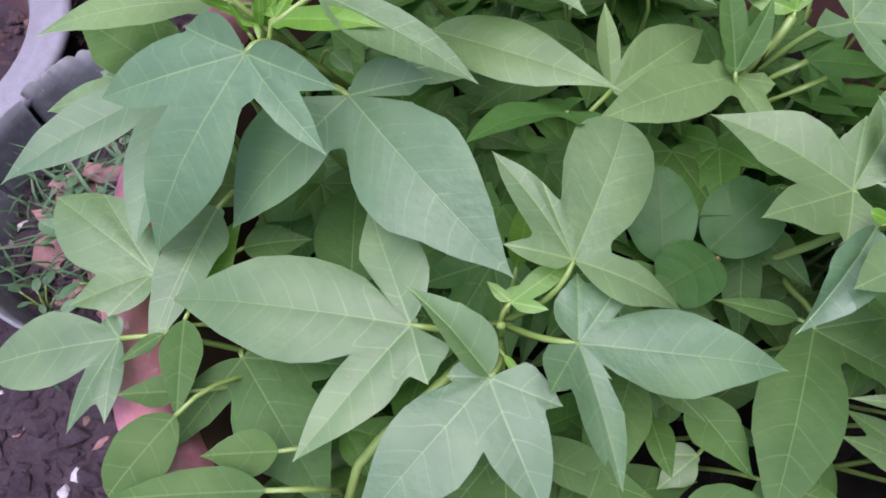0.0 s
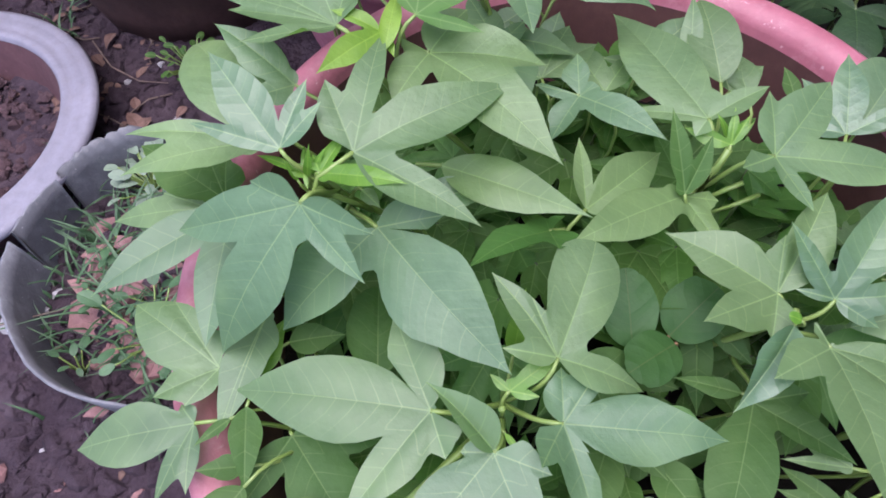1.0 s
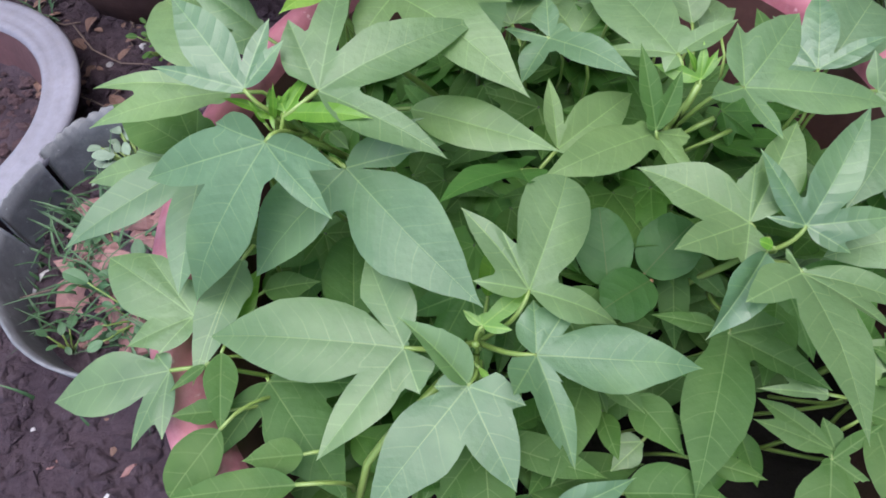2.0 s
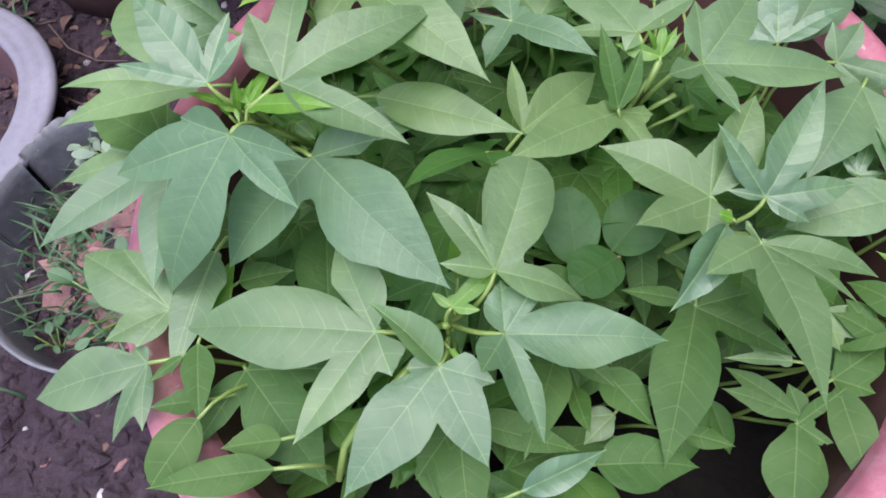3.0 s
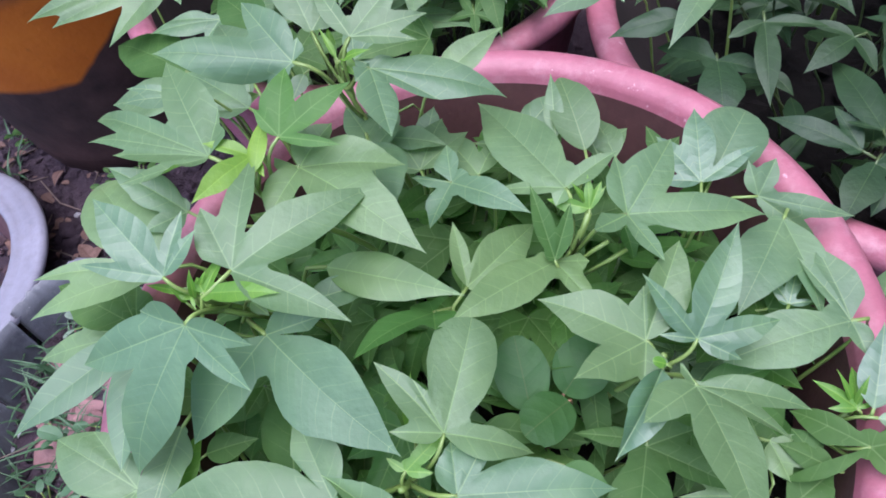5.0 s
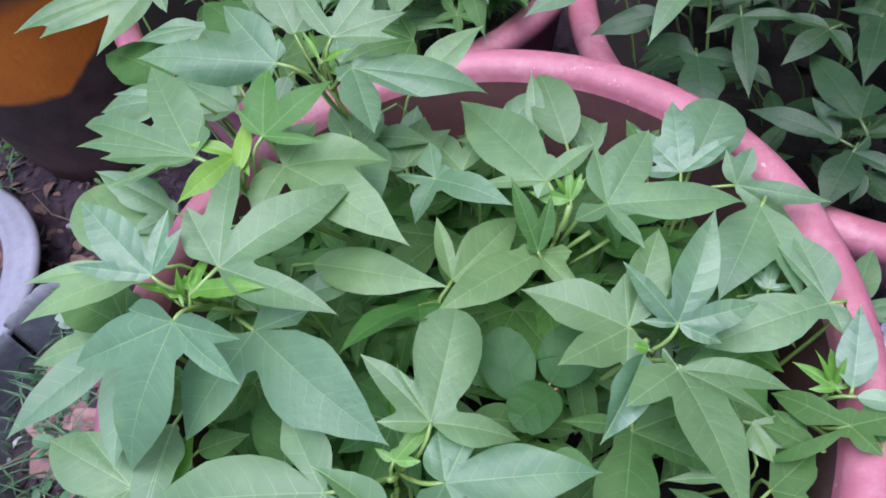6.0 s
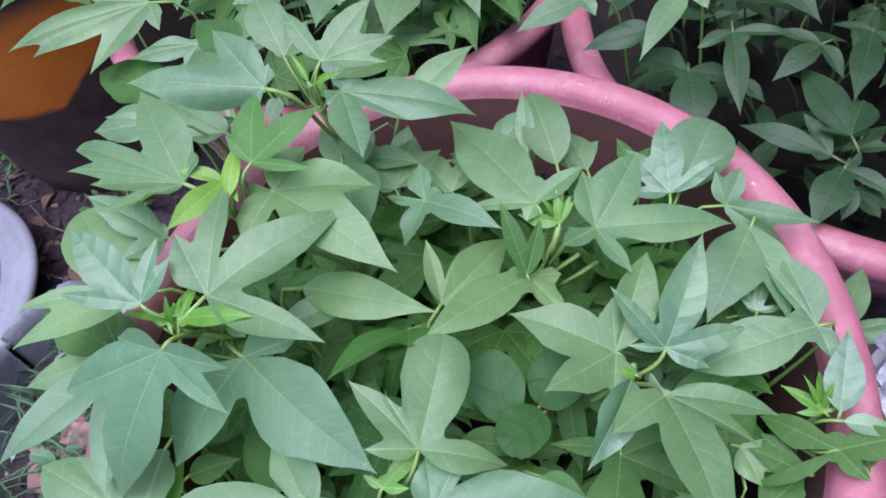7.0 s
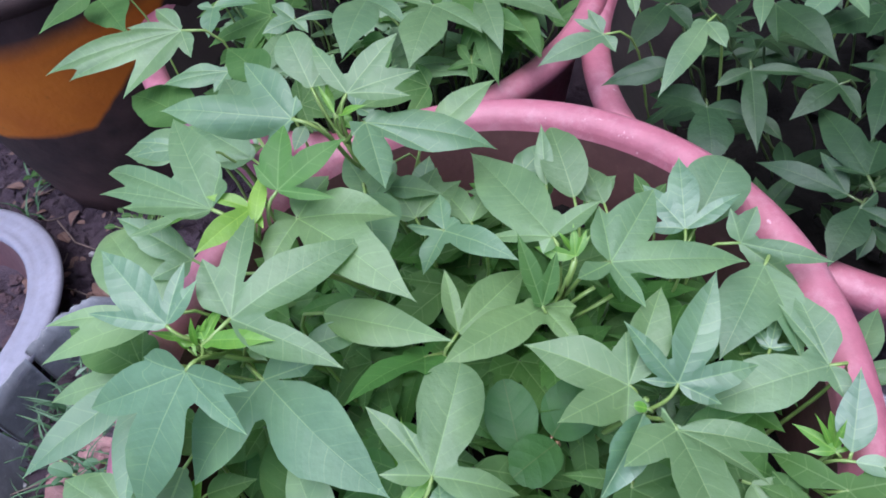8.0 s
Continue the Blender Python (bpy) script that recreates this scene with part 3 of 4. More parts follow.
def grass_tuft(name, label, spots, seed, mat=GRASS, long=(0.03, 0.08)):
    """Narrow arching blades as one object."""
    rng = random.Random(seed)
    verts, faces = [], []
    for x, y in spots:
        h, w, lean = rng.uniform(*long), rng.uniform(0, 6.28), rng.uniform(0.5, 1.3)
        side = Vector((-math.sin(w), math.cos(w), 0)) * rng.uniform(0.0015, 0.0035)
        for k in range(5):
            s = k / 4
            p = Vector((x + math.cos(w) * lean * h * s * s, y + math.sin(w) * lean * h * s * s, swell(x, y) + h * (s - 0.4 * s * s)))
            taper = (1 - s) ** 0.7 + 0.02
            verts += [p - side * taper, p + Vector((0, 0, -0.0012)) * taper, p + side * taper]
        o = len(verts) - 15
        for k in range(4):
            faces += [(o + 3 * k, o + 3 * k + 1, o + 3 * k + 4, o + 3 * k + 3), (o + 3 * k + 1, o + 3 * k + 2, o + 3 * k + 5, o + 3 * k + 4)]
    return tagged(finish(name, verts, faces, mat), label, "grass", kind="stuff")


rng = random.Random(9)
spots = []
for cx, cy, s, n in ((-0.48, 0.52, 0.05, 34), (-0.42, 0.40, 0.06, 40), (-0.38, 0.36, 0.05, 26), (-0.52, 0.60, 0.04, 22), (-0.62, 0.46, 0.03, 8), (-0.66, 1.02, 0.05, 20), (-0.35, 0.55, 0.06, 20), (-0.74, 0.56, 0.05, 5), (-0.50, 0.50, 0.04, 30), (-0.47, 0.42, 0.04, 30), (-0.46, 0.58, 0.04, 24), (-0.36, 0.34, 0.03, 20), (-0.43, 0.47, 0.07, 14), (-0.48, 0.38, 0.05, 10), (-0.55, 0.66, 0.04, 16), (-0.52, 0.53, 0.035, 14), (-0.49, 0.44, 0.03, 12)):
    spots += [(rng.gauss(cx, s), rng.gauss(cy, s)) for _ in range(n)]
grass_tuft("grass", "thin green grass blades among the rubble", spots, 10)


def dry_leaf(x, y, size, seed, mat=LITTER):
    rng = random.Random(seed)
    v, f, at = blade(size, 0.24, [], fold=0.3, arch=0.10, seed=seed, rings=(0.3, 0.65, 1.0))
    ob = finish("dry_leaf", v, f, mat, attrs=at)
    ob.matrix_basis = pose(x, y, swell(x, y) + 0.008, rng.uniform(-12, 12), rng.uniform(-15, 15), rng.uniform(0, 360))
    return tagged(ob, "dry brown fallen leaf on the soil", "dry leaf", "fallen leaves")


rng = random.Random(31)
for x, y in ((-0.66, 1.00), (-0.70, 1.06), (-0.62, 0.93), (-0.60, 1.08), (-0.72, 0.95), (-0.57, 0.86), (-0.66, 0.30), (-0.50, 0.75), (-0.44, 0.80), (-0.40, 0.60), (-0.37, 0.42), (-0.45, 0.52)):
    dry_leaf(x, y, rng.uniform(0.025, 0.06), int(1000 + 900 * x + 77 * y))


rng = random.Random(37)
for k in range(90):
    dry_leaf(rng.uniform(-0.74, -0.40), rng.uniform(0.72, 1.22), 0.010 + 0.036 * rng.random() ** 2, 2000 + k)


def twig(points, seed):
    v, f = tube(points, [0.0014, 0.0013, 0.0011, 0.0008][: len(points)], 5)
    return tagged(finish("twig", v, f, TWIG), "thin dry twig lying on the soil", "twig", "twigs")


twig([(-0.62, 0.95, 0.012), (-0.57, 0.88, 0.018), (-0.52, 0.85, 0.012), (-0.47, 0.84, 0.014)], 1)
twig([(-0.60, 0.80, 0.010), (-0.55, 0.77, 0.016), (-0.50, 0.74, 0.012)], 2)
twig([(-0.70, 0.40, 0.010), (-0.60, 0.42, 0.020), (-0.52, 0.44, 0.018)], 3)
rng = random.Random(43)
for k in range(26):
    x, y, w, d = rng.uniform(-0.72, -0.34), rng.uniform(0.70, 1.15), rng.uniform(0, 6.28), rng.uniform(0.015, 0.04)
    twig([(x + d * q * math.cos(w + 0.3 * q), y + d * q * math.sin(w + 0.3 * q), swell(x, y) + 0.006) for q in (-1, 0, 1)], 10 + k)


def small_weed(name, label, x, y, leaves, size, spread, high, mat, seed):
    """A low plant of small oval leaves on thin stems."""
    rng = random.Random(seed)
    plant = new(name)
    plant.location = (x, y, swell(x, y))
    tagged(plant, label, "weed", "low weeds")
    for k in range(leaves):
        w, r = rng.uniform(0, 6.28), spread * math.sqrt(rng.random())
        h = high * rng.uniform(0.4, 1.0)
        foot, end = Vector((0.2 * r * math.cos(w), 0.2 * r * math.sin(w), 0)), Vector((r * math.cos(w), r * math.sin(w), h))
        s = size * rng.uniform(0.6, 1.1)
        v, f, at = blade(s, 0.3, [], b=0.6, fold=0.15, seed=seed + k, rings=(0.3, 0.65, 1.0))
        ob = finish("leaf", v, f, mat, plant, attrs=at)
        ob.matrix_basis = Matrix.Translation(end) @ pose(0, 0, 0, rng.uniform(-10, 25), rng.uniform(-20, 20), math.degrees(w) - 90 + rng.uniform(-30, 30))
        v, f = tube(bend(foot, foot + Vector((0, 0, h * 0.6)), end - Vector((0, 0, 0.2 * h)), end, 5), [0.0012] * 5, 5)
        finish("stem", v, f, STALK, plant)
    return plant


small_weed("sage_weed", "low pale grey-green weed beside the broken pot", -0.445, 0.622, 60, 0.024, 0.055, 0.045, SAGE, 50)
small_weed("clover_weed", "low bright green weed beside the orange pot", -0.44, 0.88, 46, 0.017, 0.05, 0.05, LEAF["deep"], 51)
small_weed("clover_weed", "low green weed growing through the rubble", -0.40, 0.38, 14, 0.03, 0.07, 0.05, GRASS, 52)
rng = random.Random(58)
for k in range(7):
    w, r = rng.uniform(0, 6.28), 0.14 * math.sqrt(rng.random())
    small_weed("grass_weed", "low dark green weed with narrow leaves in the rubble", -0.43 + 0.8 * r * math.cos(w), 0.46 + r * math.sin(w), 7, 0.020, 0.030, 0.035, GRASS, 600 + 20 * k)
small_weed("clover_weed", "low green weed on bare soil", -0.66, 1.12, 10, 0.024, 0.05, 0.04, LEAF["deep"], 53)


def foil_material():
    k = Mat("silver_plastic", 0.3, 0.5)
    k.p.inputs["Metallic"].default_value = 0.75
    k.color(k.ramp(k.noise(30, 4), (0.35, (0.45, 0.43, 0.50)), (0.7, (0.75, 0.73, 0.80))))
    k.bump(k.noise(70, 6, 0.7), 0.8, 0.01)
    return k.m


def crumpled_bag(x, y, wide, high, seed):
    """A crushed bag: a faceted, creased lump standing on the soil."""
    bm = bmesh.new()
    bmesh.ops.create_icosphere(bm, subdivisions=4, radius=1.0)
    for v in bm.verts:
        d = v.co.normalized()
        crease = abs(noise.noise(d * 2.3 + Vector((seed, 0, 0)))) + 0.5 * abs(noise.noise(d * 5.5 + Vector((0, seed, 0)))) + 0.25 * abs(noise.noise(d * 12))
        p = d * (1.15 - 0.55 * crease)
        v.co = Vector((p.x * wide / 2, p.y * wide / 2, max(0.0, (p.z + 0.75) / 1.75) * high))
    me = bpy.data.meshes.new("crumpled_bag")
    bm.to_mesh(me)
    bm.free()
    me.materials.append(foil_material())
    ob = new("crumpled_bag", me)
    ob.location = (x, y, -0.012)
    return tagged(ob, "crumpled silvery plastic bag lying between the pots", "plastic bag")


crumpled_bag(0.522, 0.262, 0.13, 0.17, 3.0)


def pale_chip(x, y, size, seed):
    v, f = lump(random.Random(seed), size, 0.35, 0.5)
    ob = finish("pale_chip", v, f, STONE, smooth=False)
    ob.location = (x, y, swell(x, y) + 0.2 * size)
    return tagged(ob, "pale grey chip of rubble on the soil", "rubble chip", "pale chips")


pale_chip(-0.602, 0.436, 0.026, 501)
rng = random.Random(55)
for k in range(26):
    pale_chip(rng.uniform(-0.54, -0.43), rng.uniform(0.10, 0.165), rng.uniform(0.004, 0.011), 510 + k)

# ---------------- vines: stems, leaves and their stalks ----------------
vine_a = sprout((-0.03, 0.30, 0.30), (-0.088, 0.252, 0.512))
leaf(vine_a, (-0.057, 0.227, 0.490), (0.015, 0.139, 0.471), 27, 0.235, [(90, 0.77, -0.1, 0.2), (-54, 0.36, -0.04, 0.25)], tears=[(-39, 0.75, 0.05), (-35, 0.2, 0.09)])
leaf(vine_a, (-0.095, 0.223, 0.523), (-0.158, 0.173, 0.438), -14, 0.16, [(43, 0.78, -0.04, 0.13), (75, 0.30, -0.04, 0.25), (-77, 0.49, -0.04, 0.12), (-108, 0.41, -0.04, 0.15)])
leaf(vine_a, (-0.107, 0.255, 0.532), (-0.150, 0.312, 0.553), -18, 0.19, [(58, 0.57, -0.04, 0.13), (83, 0.47, 0.04, 0.14), (-36, 0.77, -0.04, 0.075)], tone="young")
leaf(vine_a, (-0.156, 0.268, 0.460), (-0.245, 0.215, 0.445), -9, 0.16, [(-52, 0.90, 0.04, 0.16)])
leaf(vine_a, (-0.137, 0.305, 0.480), (-0.223, 0.278, 0.486), -8, 0.17, [(76, 1.31, 0, 0.23), (21, 0.99, -0.04, 0.08)], tone="pale", fold=0.05)
leaf(vine_a, (-0.189, 0.297, 0.420), (-0.272, 0.304, 0.400), -16, 0.15, [(22, 0.47, -0.04, 0.25)], tone="pale")
leaf(vine_a, (-0.170, 0.289, 0.440), (-0.246, 0.348, 0.430), -5, 0.2, [(29, 0.75, -0.04, 0.13), (46, 0.37, -0.04, 0.3)], tone="deep")
leaf(vine_a, (-0.086, 0.246, 0.520), (-0.035, 0.227, 0.530), 14, 0.13, [(-71, 0.53, -0.04, 0.15), (-130, 0.25, -0.04, 0.25)], tone="shoot")
leaf(vine_a, (-0.097, 0.251, 0.515), (-0.124, 0.261, 0.520), -13, 0.1, [(69, 0.55, -0.04), (-127, 0.39, -0.04)], tone="shoot", lw=0.1)
leaf(vine_a, (-0.067, 0.255, 0.490), (-0.056, 0.244, 0.485), 7, 0.3, [], tone="pale")
leaf(vine_a, (-0.105, 0.274, 0.450), (-0.078, 0.284, 0.450), 17, 0.25, [(121, 0.82, -0.04, 0.2)], tone="deep")
leaf(vine_a, (-0.101, 0.249, 0.510), (-0.107, 0.254, 0.525), -11, 0.12, [], tone="shoot")
leaf(vine_a, (-0.095, 0.249, 0.512), (-0.090, 0.255, 0.535), 33, 0.1, [], tone="shoot")
leaf(vine_a, (-0.093, 0.251, 0.512), (-0.081, 0.256, 0.530), 30, 0.1, [], tone="shoot")
leaf(vine_a, (-0.092, 0.240, 0.440), (-0.122, 0.214, 0.420), -16, 0.25, [(81, 0.39, -0.04, 0.2)])
leaf(vine_a, (-0.150, 0.261, 0.420), (-0.131, 0.241, 0.410), 3, 0.25, [], tone="deep")
vine_b = sprout((0.02, 0.36, 0.30), (-0.060, 0.330, 0.520))
leaf(vine_b, (-0.077, 0.336, 0.546), (-0.176, 0.395, 0.534), -10, 0.065, [(10, 1.15, -0.04, 0.06), (-10, 0.65, -0.04, 0.13), (-45, 0.48, 0.11, 0.12), (-77, 0.17, 0.11, 0.22), (42, 0.86, 0.09, 0.14), (72, 0.24, -0.04, 0.33)], tears=[(-71, 0.15, 0.1)])
leaf(vine_b, (-0.117, 0.444, 0.515), (-0.161, 0.442, 0.520), -14, 0.25, [(22, 1.02, -0.04, 0.1)])
leaf(vine_b, (-0.066, 0.253, 0.528), (0.029, 0.300, 0.527), 13, 0.17, [(-53, 0.84, -0.04, 0.1), (62, 0.79, 0.02, 0.12), (-85, 0.45, -0.04, 0.2)])
leaf(vine_b, (-0.023, 0.334, 0.522), (0.052, 0.248, 0.515), 7, 0.17, [(73, 0.39, -0.04, 0.24), (170, 0.20, -0.04, 0.4), (-34, 0.65, -0.04, 0.2), (-101, 0.36, -0.04, 0.28)], tone="pale")
leaf(vine_b, (-0.029, 0.338, 0.549), (0.024, 0.363, 0.562), 21, 0.16, [(-50, 0.83, -0.04, 0.2), (50, 0.72, -0, 0.09), (-94, 0.46, -0.04, 0.13)], tone="fresh")
leaf(vine_b, (-0.051, 0.335, 0.540), (-0.087, 0.296, 0.545), -19, 0.17, [(67, 0.62, -0.04, 0.13), (-69, 0.37, -0.04, 0.14)], tone="bud")
leaf(vine_b, (-0.048, 0.320, 0.540), (-0.041, 0.370, 0.545), 10, 0.12, [], tone="bud")
leaf(vine_b, (-0.071, 0.445, 0.490), (-0.130, 0.508, 0.490), -9, 0.24, [(-39, 0.41, -0.04)])
leaf(vine_b, (-0.151, 0.527, 0.450), (-0.223, 0.553, 0.440), -17, 0.28, [])
leaf(vine_b, (-0.116, 0.347, 0.488), (-0.168, 0.381, 0.514), -8, 0.2, [(-62, 0.5, -0.05, 0.24)])
leaf(vine_b, (0.021, 0.381, 0.485), (0.028, 0.299, 0.480), -1, 0.3, [])
leaf(vine_b, (-0.099, 0.462, 0.480), (-0.146, 0.520, 0.480), -7, 0.28, [(126, 0.49, -0.04)], tone="pale")
vine_c = sprout((0.05, 0.42, 0.30), (0.010, 0.425, 0.520))
leaf(vine_c, (-0.015, 0.396, 0.561), (-0.119, 0.438, 0.560), -30, 0.15, [(41, 0.62, -0.15, 0.16), (-46, 0.33, -0.2, 0.15), (93, 0.16, -0.04, 0.3)])
leaf(vine_c, (-0.005, 0.457, 0.540), (-0.019, 0.507, 0.560), -6, 0.31, [(53, 0.63, -0.04, 0.3)], b=0.5)
leaf(vine_c, (0.025, 0.427, 0.550), (0.073, 0.462, 0.570), 19, 0.19, [(55, 0.79, -0.04, 0.1), (34, 0.93, -0.04, 0.13), (-73, 0.87, -0.04, 0.12)])
leaf(vine_c, (0.034, 0.413, 0.530), (0.129, 0.383, 0.500), 8, 0.175, [(64, 0.66, 0.04, 0.17), (17, 0.46, -0.04, 0.13), (117, 0.16, -0.04, 0.4)])
leaf(vine_c, (0.014, 0.431, 0.530), (0.023, 0.418, 0.520), 9, 0.3, [], tone="shoot")
leaf(vine_c, (0.009, 0.433, 0.530), (0.006, 0.461, 0.540), 1, 0.12, [], tone="shoot")
leaf(vine_c, (-0.064, 0.462, 0.500), (-0.099, 0.556, 0.500), -1, 0.2, [])
leaf(vine_c, (0.038, 0.410, 0.460), (0.082, 0.388, 0.460), 16, 0.22, [])
leaf(vine_c, (0.085, 0.457, 0.470), (0.148, 0.494, 0.480), 17, 0.2, [], tone="pale")
leaf(vine_c, (-0.077, 0.612, 0.450), (-0.122, 0.680, 0.450), -8, 0.3, [], tone="deep")
leaf(vine_c, (-0.025, 0.473, 0.490), (-0.038, 0.454, 0.480), -16, 0.3, [])
leaf(vine_c, (0.063, 0.416, 0.440), (0.076, 0.449, 0.450), 8, 0.3, [])
leaf(vine_c, (0.045, 0.450, 0.450), (0.019, 0.436, 0.440), -18, 0.35, [])
leaf(vine_c, (0.055, 0.378, 0.450), (0.035, 0.431, 0.460), -5, 0.2, [(77, 0.9, -0.04, 0.2), (48, 0.94, -0.04, 0.2), (-47, 0.33, -0.04, 0.2)])
leaf(vine_c, (0.099, 0.361, 0.450), (0.077, 0.415, 0.450), -7, 0.22, [(59, 0.65, -0.04, 0.2)], tone="pale")
leaf(vine_c, (0.103, 0.395, 0.450), (0.150, 0.374, 0.450), 17, 0.1, [])
leaf(vine_c, (0.024, 0.391, 0.470), (0.005, 0.448, 0.470), -3, 0.22, [(60, 0.54, -0.04, 0.2)])
leaf(vine_c, (0.014, 0.422, 0.535), (0.039, 0.415, 0.545), 22, 0.12, [], tone="shoot")
leaf(vine_c, (0.011, 0.426, 0.535), (0.002, 0.446, 0.550), -5, 0.09, [], tone="shoot")
leaf(vine_c, (0.082, 0.391, 0.430), (0.059, 0.418, 0.430), -12, 0.25, [(98, 0.58, -0.04, 0.2)])
vine_d = sprout((0.12, 0.30, 0.30), (0.160, 0.285, 0.455))
leaf(vine_d, (0.154, 0.307, 0.478), (0.112, 0.423, 0.466), -10, 0.19, [(-46, 0.46, -0.04, 0.09), (87, 0.37, -0.04, 0.17), (-116, 0.12, -0.04, 0.4)])
leaf(vine_d, (0.188, 0.274, 0.478), (0.284, 0.266, 0.455), 14, 0.15, [(147, 0.36, 0.07, 0.2), (71, 0.43, 0.08, 0.13), (-55, 0.72, -0.04, 0.2), (-96, 0.44, -0.04, 0.2)], tone="pale")
leaf(vine_d, (0.136, 0.265, 0.455), (0.129, 0.308, 0.490), -9, 0.13, [(34, 0.73, -0.04, 0.12)], tone="deep", fold=0.3)
leaf(vine_d, (0.137, 0.268, 0.448), (0.056, 0.220, 0.471), -13, 0.18, [(-149, 0.26, -0.04, 0.4), (-87, 0.42, -0.04, 0.2)], tone="pale")
leaf(vine_d, (0.297, 0.299, 0.435), (0.357, 0.268, 0.430), 43, 0.12, [(25, 0.80, -0.2, 0.12), (-81, 0.45, -0.04, 0.25), (-117, 0.41, -0.04, 0.18)])
leaf(vine_d, (0.168, 0.394, 0.440), (0.176, 0.448, 0.460), -3, 0.14, [])
leaf(vine_d, (0.187, 0.374, 0.440), (0.187, 0.452, 0.450), -4, 0.24, [], b=0.8)
leaf(vine_d, (0.274, 0.328, 0.430), (0.320, 0.383, 0.440), 4, 0.36, [], b=0.55)
leaf(vine_d, (0.261, 0.319, 0.440), (0.275, 0.382, 0.455), -7, 0.2, [(59, 0.77, -0.04, 0.12), (-82, 0.50, -0.04, 0.15), (-35, 0.80, -0.04, 0.13)], tone="young")
leaf(vine_d, (0.167, 0.291, 0.470), (0.170, 0.310, 0.485), -2, 0.14, [(-72, 1.26, -0.04, 0.14), (27, 0.88, -0.04, 0.12)], tone="shoot")
leaf(vine_d, (0.077, 0.344, 0.466), (0.127, 0.294, 0.473), 15, 0.16, [(83, 0.56, -0.04, 0.2), (163, 0.47, -0.04, 0.2), (-129, 0.48, -0.04, 0.25)])
leaf(vine_d, (0.073, 0.260, 0.450), (0.133, 0.313, 0.438), 25, 0.2, [(-59, 0.60, 0.04, 0.13)], tone="pale")
leaf(vine_d, (0.214, 0.378, 0.420), (0.209, 0.430, 0.420), -7, 0.25, [])
leaf(vine_d, (0.146, 0.417, 0.430), (0.188, 0.452, 0.435), 13, 0.25, [])
leaf(vine_d, (0.168, 0.292, 0.470), (0.182, 0.301, 0.480), 11, 0.13, [], tone="shoot")
leaf(vine_d, (0.166, 0.297, 0.470), (0.157, 0.306, 0.485), -18, 0.12, [], tone="shoot")
leaf(vine_d, (0.201, 0.383, 0.420), (0.233, 0.407, 0.420), 11, 0.22, [(-63, 0.71, -0.04, 0.2)])
leaf(vine_d, (0.253, 0.376, 0.410), (0.248, 0.406, 0.420), -9, 0.22, [(61, 0.75, -0.04, 0.2)], tone="deep")
vine_e = sprout((0.14, 0.20, 0.30), (0.185, 0.180, 0.452))
leaf(vine_e, (0.207, 0.185, 0.455), (0.249, 0.240, 0.493), 18, 0.19, [(-62, 0.68, 0.07, 0.11), (-104, 0.31, -0.04, 0.1), (94, 0.38, -0.04, 0.15), (56, 0.68, -0.07, 0.15)], tone="young")
leaf(vine_e, (0.196, 0.155, 0.454), (0.197, 0.055, 0.461), -10, 0.185, [(-70, 0.69, -0.08, 0.11), (-44, 0.59, -0.04, 0.1), (165, 0.17, -0.04, 0.3), (62, 0.47, -0.04, 0.2)])
leaf(vine_e, (0.177, 0.192, 0.452), (0.116, 0.233, 0.460), -5, 0.23, [(-57, 0.79, 0.2, 0.19), (-104, 0.42, -0.04, 0.3), (89, 0.99, 0.16, 0.17), (64, 0.42, 0.16, 0.35)], tone="pale")
leaf(vine_e, (0.179, 0.169, 0.455), (0.137, 0.124, 0.441), -26, 0.2, [], tone="young", fold=1.3)
leaf(vine_e, (0.167, 0.144, 0.400), (0.127, 0.049, 0.390), 3, 0.2, [(-71, 0.62, -0.04, 0.14), (-118, 0.32, -0.04, 0.28)], tone="deep")
leaf(vine_e, (0.313, 0.188, 0.432), (0.227, 0.180, 0.425), -7, 0.21, [(98, 0.67, -0.04, 0.19), (81, 0.62, -0.04, 0.1), (-84, 0.28, -0.04, 0.25)], b=1.0)
leaf(vine_e, (0.304, 0.273, 0.437), (0.246, 0.208, 0.430), -5, 0.24, [(-39, 0.88, -0.04, 0.14)])
leaf(vine_e, (0.181, 0.169, 0.462), (0.173, 0.171, 0.466), -15, 0.4, [], tone="shoot", b=0.5)
leaf(vine_e, (0.287, 0.215, 0.420), (0.304, 0.243, 0.425), -2, 0.15, [(-44, 0.69, -0.04, 0.16), (-87, 0.23, -0.04, 0.2), (68, 0.5, -0.04, 0.14)], tone="young")
leaf(vine_e, (0.217, 0.074, 0.380), (0.175, 0.097, 0.380), -9, 0.17, [(16, 1.06, -0.04, 0.12), (55, 0.42, -0.04, 0.25)], tone="deep")
leaf(vine_e, (0.213, 0.069, 0.380), (0.194, 0.013, 0.370), 5, 0.3, [(-137, 0.63, -0.04, 0.1), (-62, 0.51, -0.04, 0.1)], tears=[(-61, 0.4, 0.15)], tone="deep")
leaf(vine_e, (0.240, 0.120, 0.390), (0.240, 0.159, 0.390), -7, 0.3, [], tone="deep")
leaf(vine_e, (0.214, 0.102, 0.400), (0.176, 0.110, 0.395), -9, 0.1, [(26, 0.8, -0.04, 0.2)], tone="pale")
vine_f = sprout((0.24, 0.14, 0.30), (0.308, 0.145, 0.395))
leaf(vine_f, (0.297, 0.137, 0.415), (0.277, 0.159, 0.420), -12, 0.14, [(56, 0.89, -0.04, 0.14), (-38, 0.58, -0.04, 0.12), (126, 0.39, -0.04, 0.12)], tone="shoot")
leaf(vine_f, (0.304, 0.133, 0.420), (0.328, 0.179, 0.440), -5, 0.21, [], tone="young")
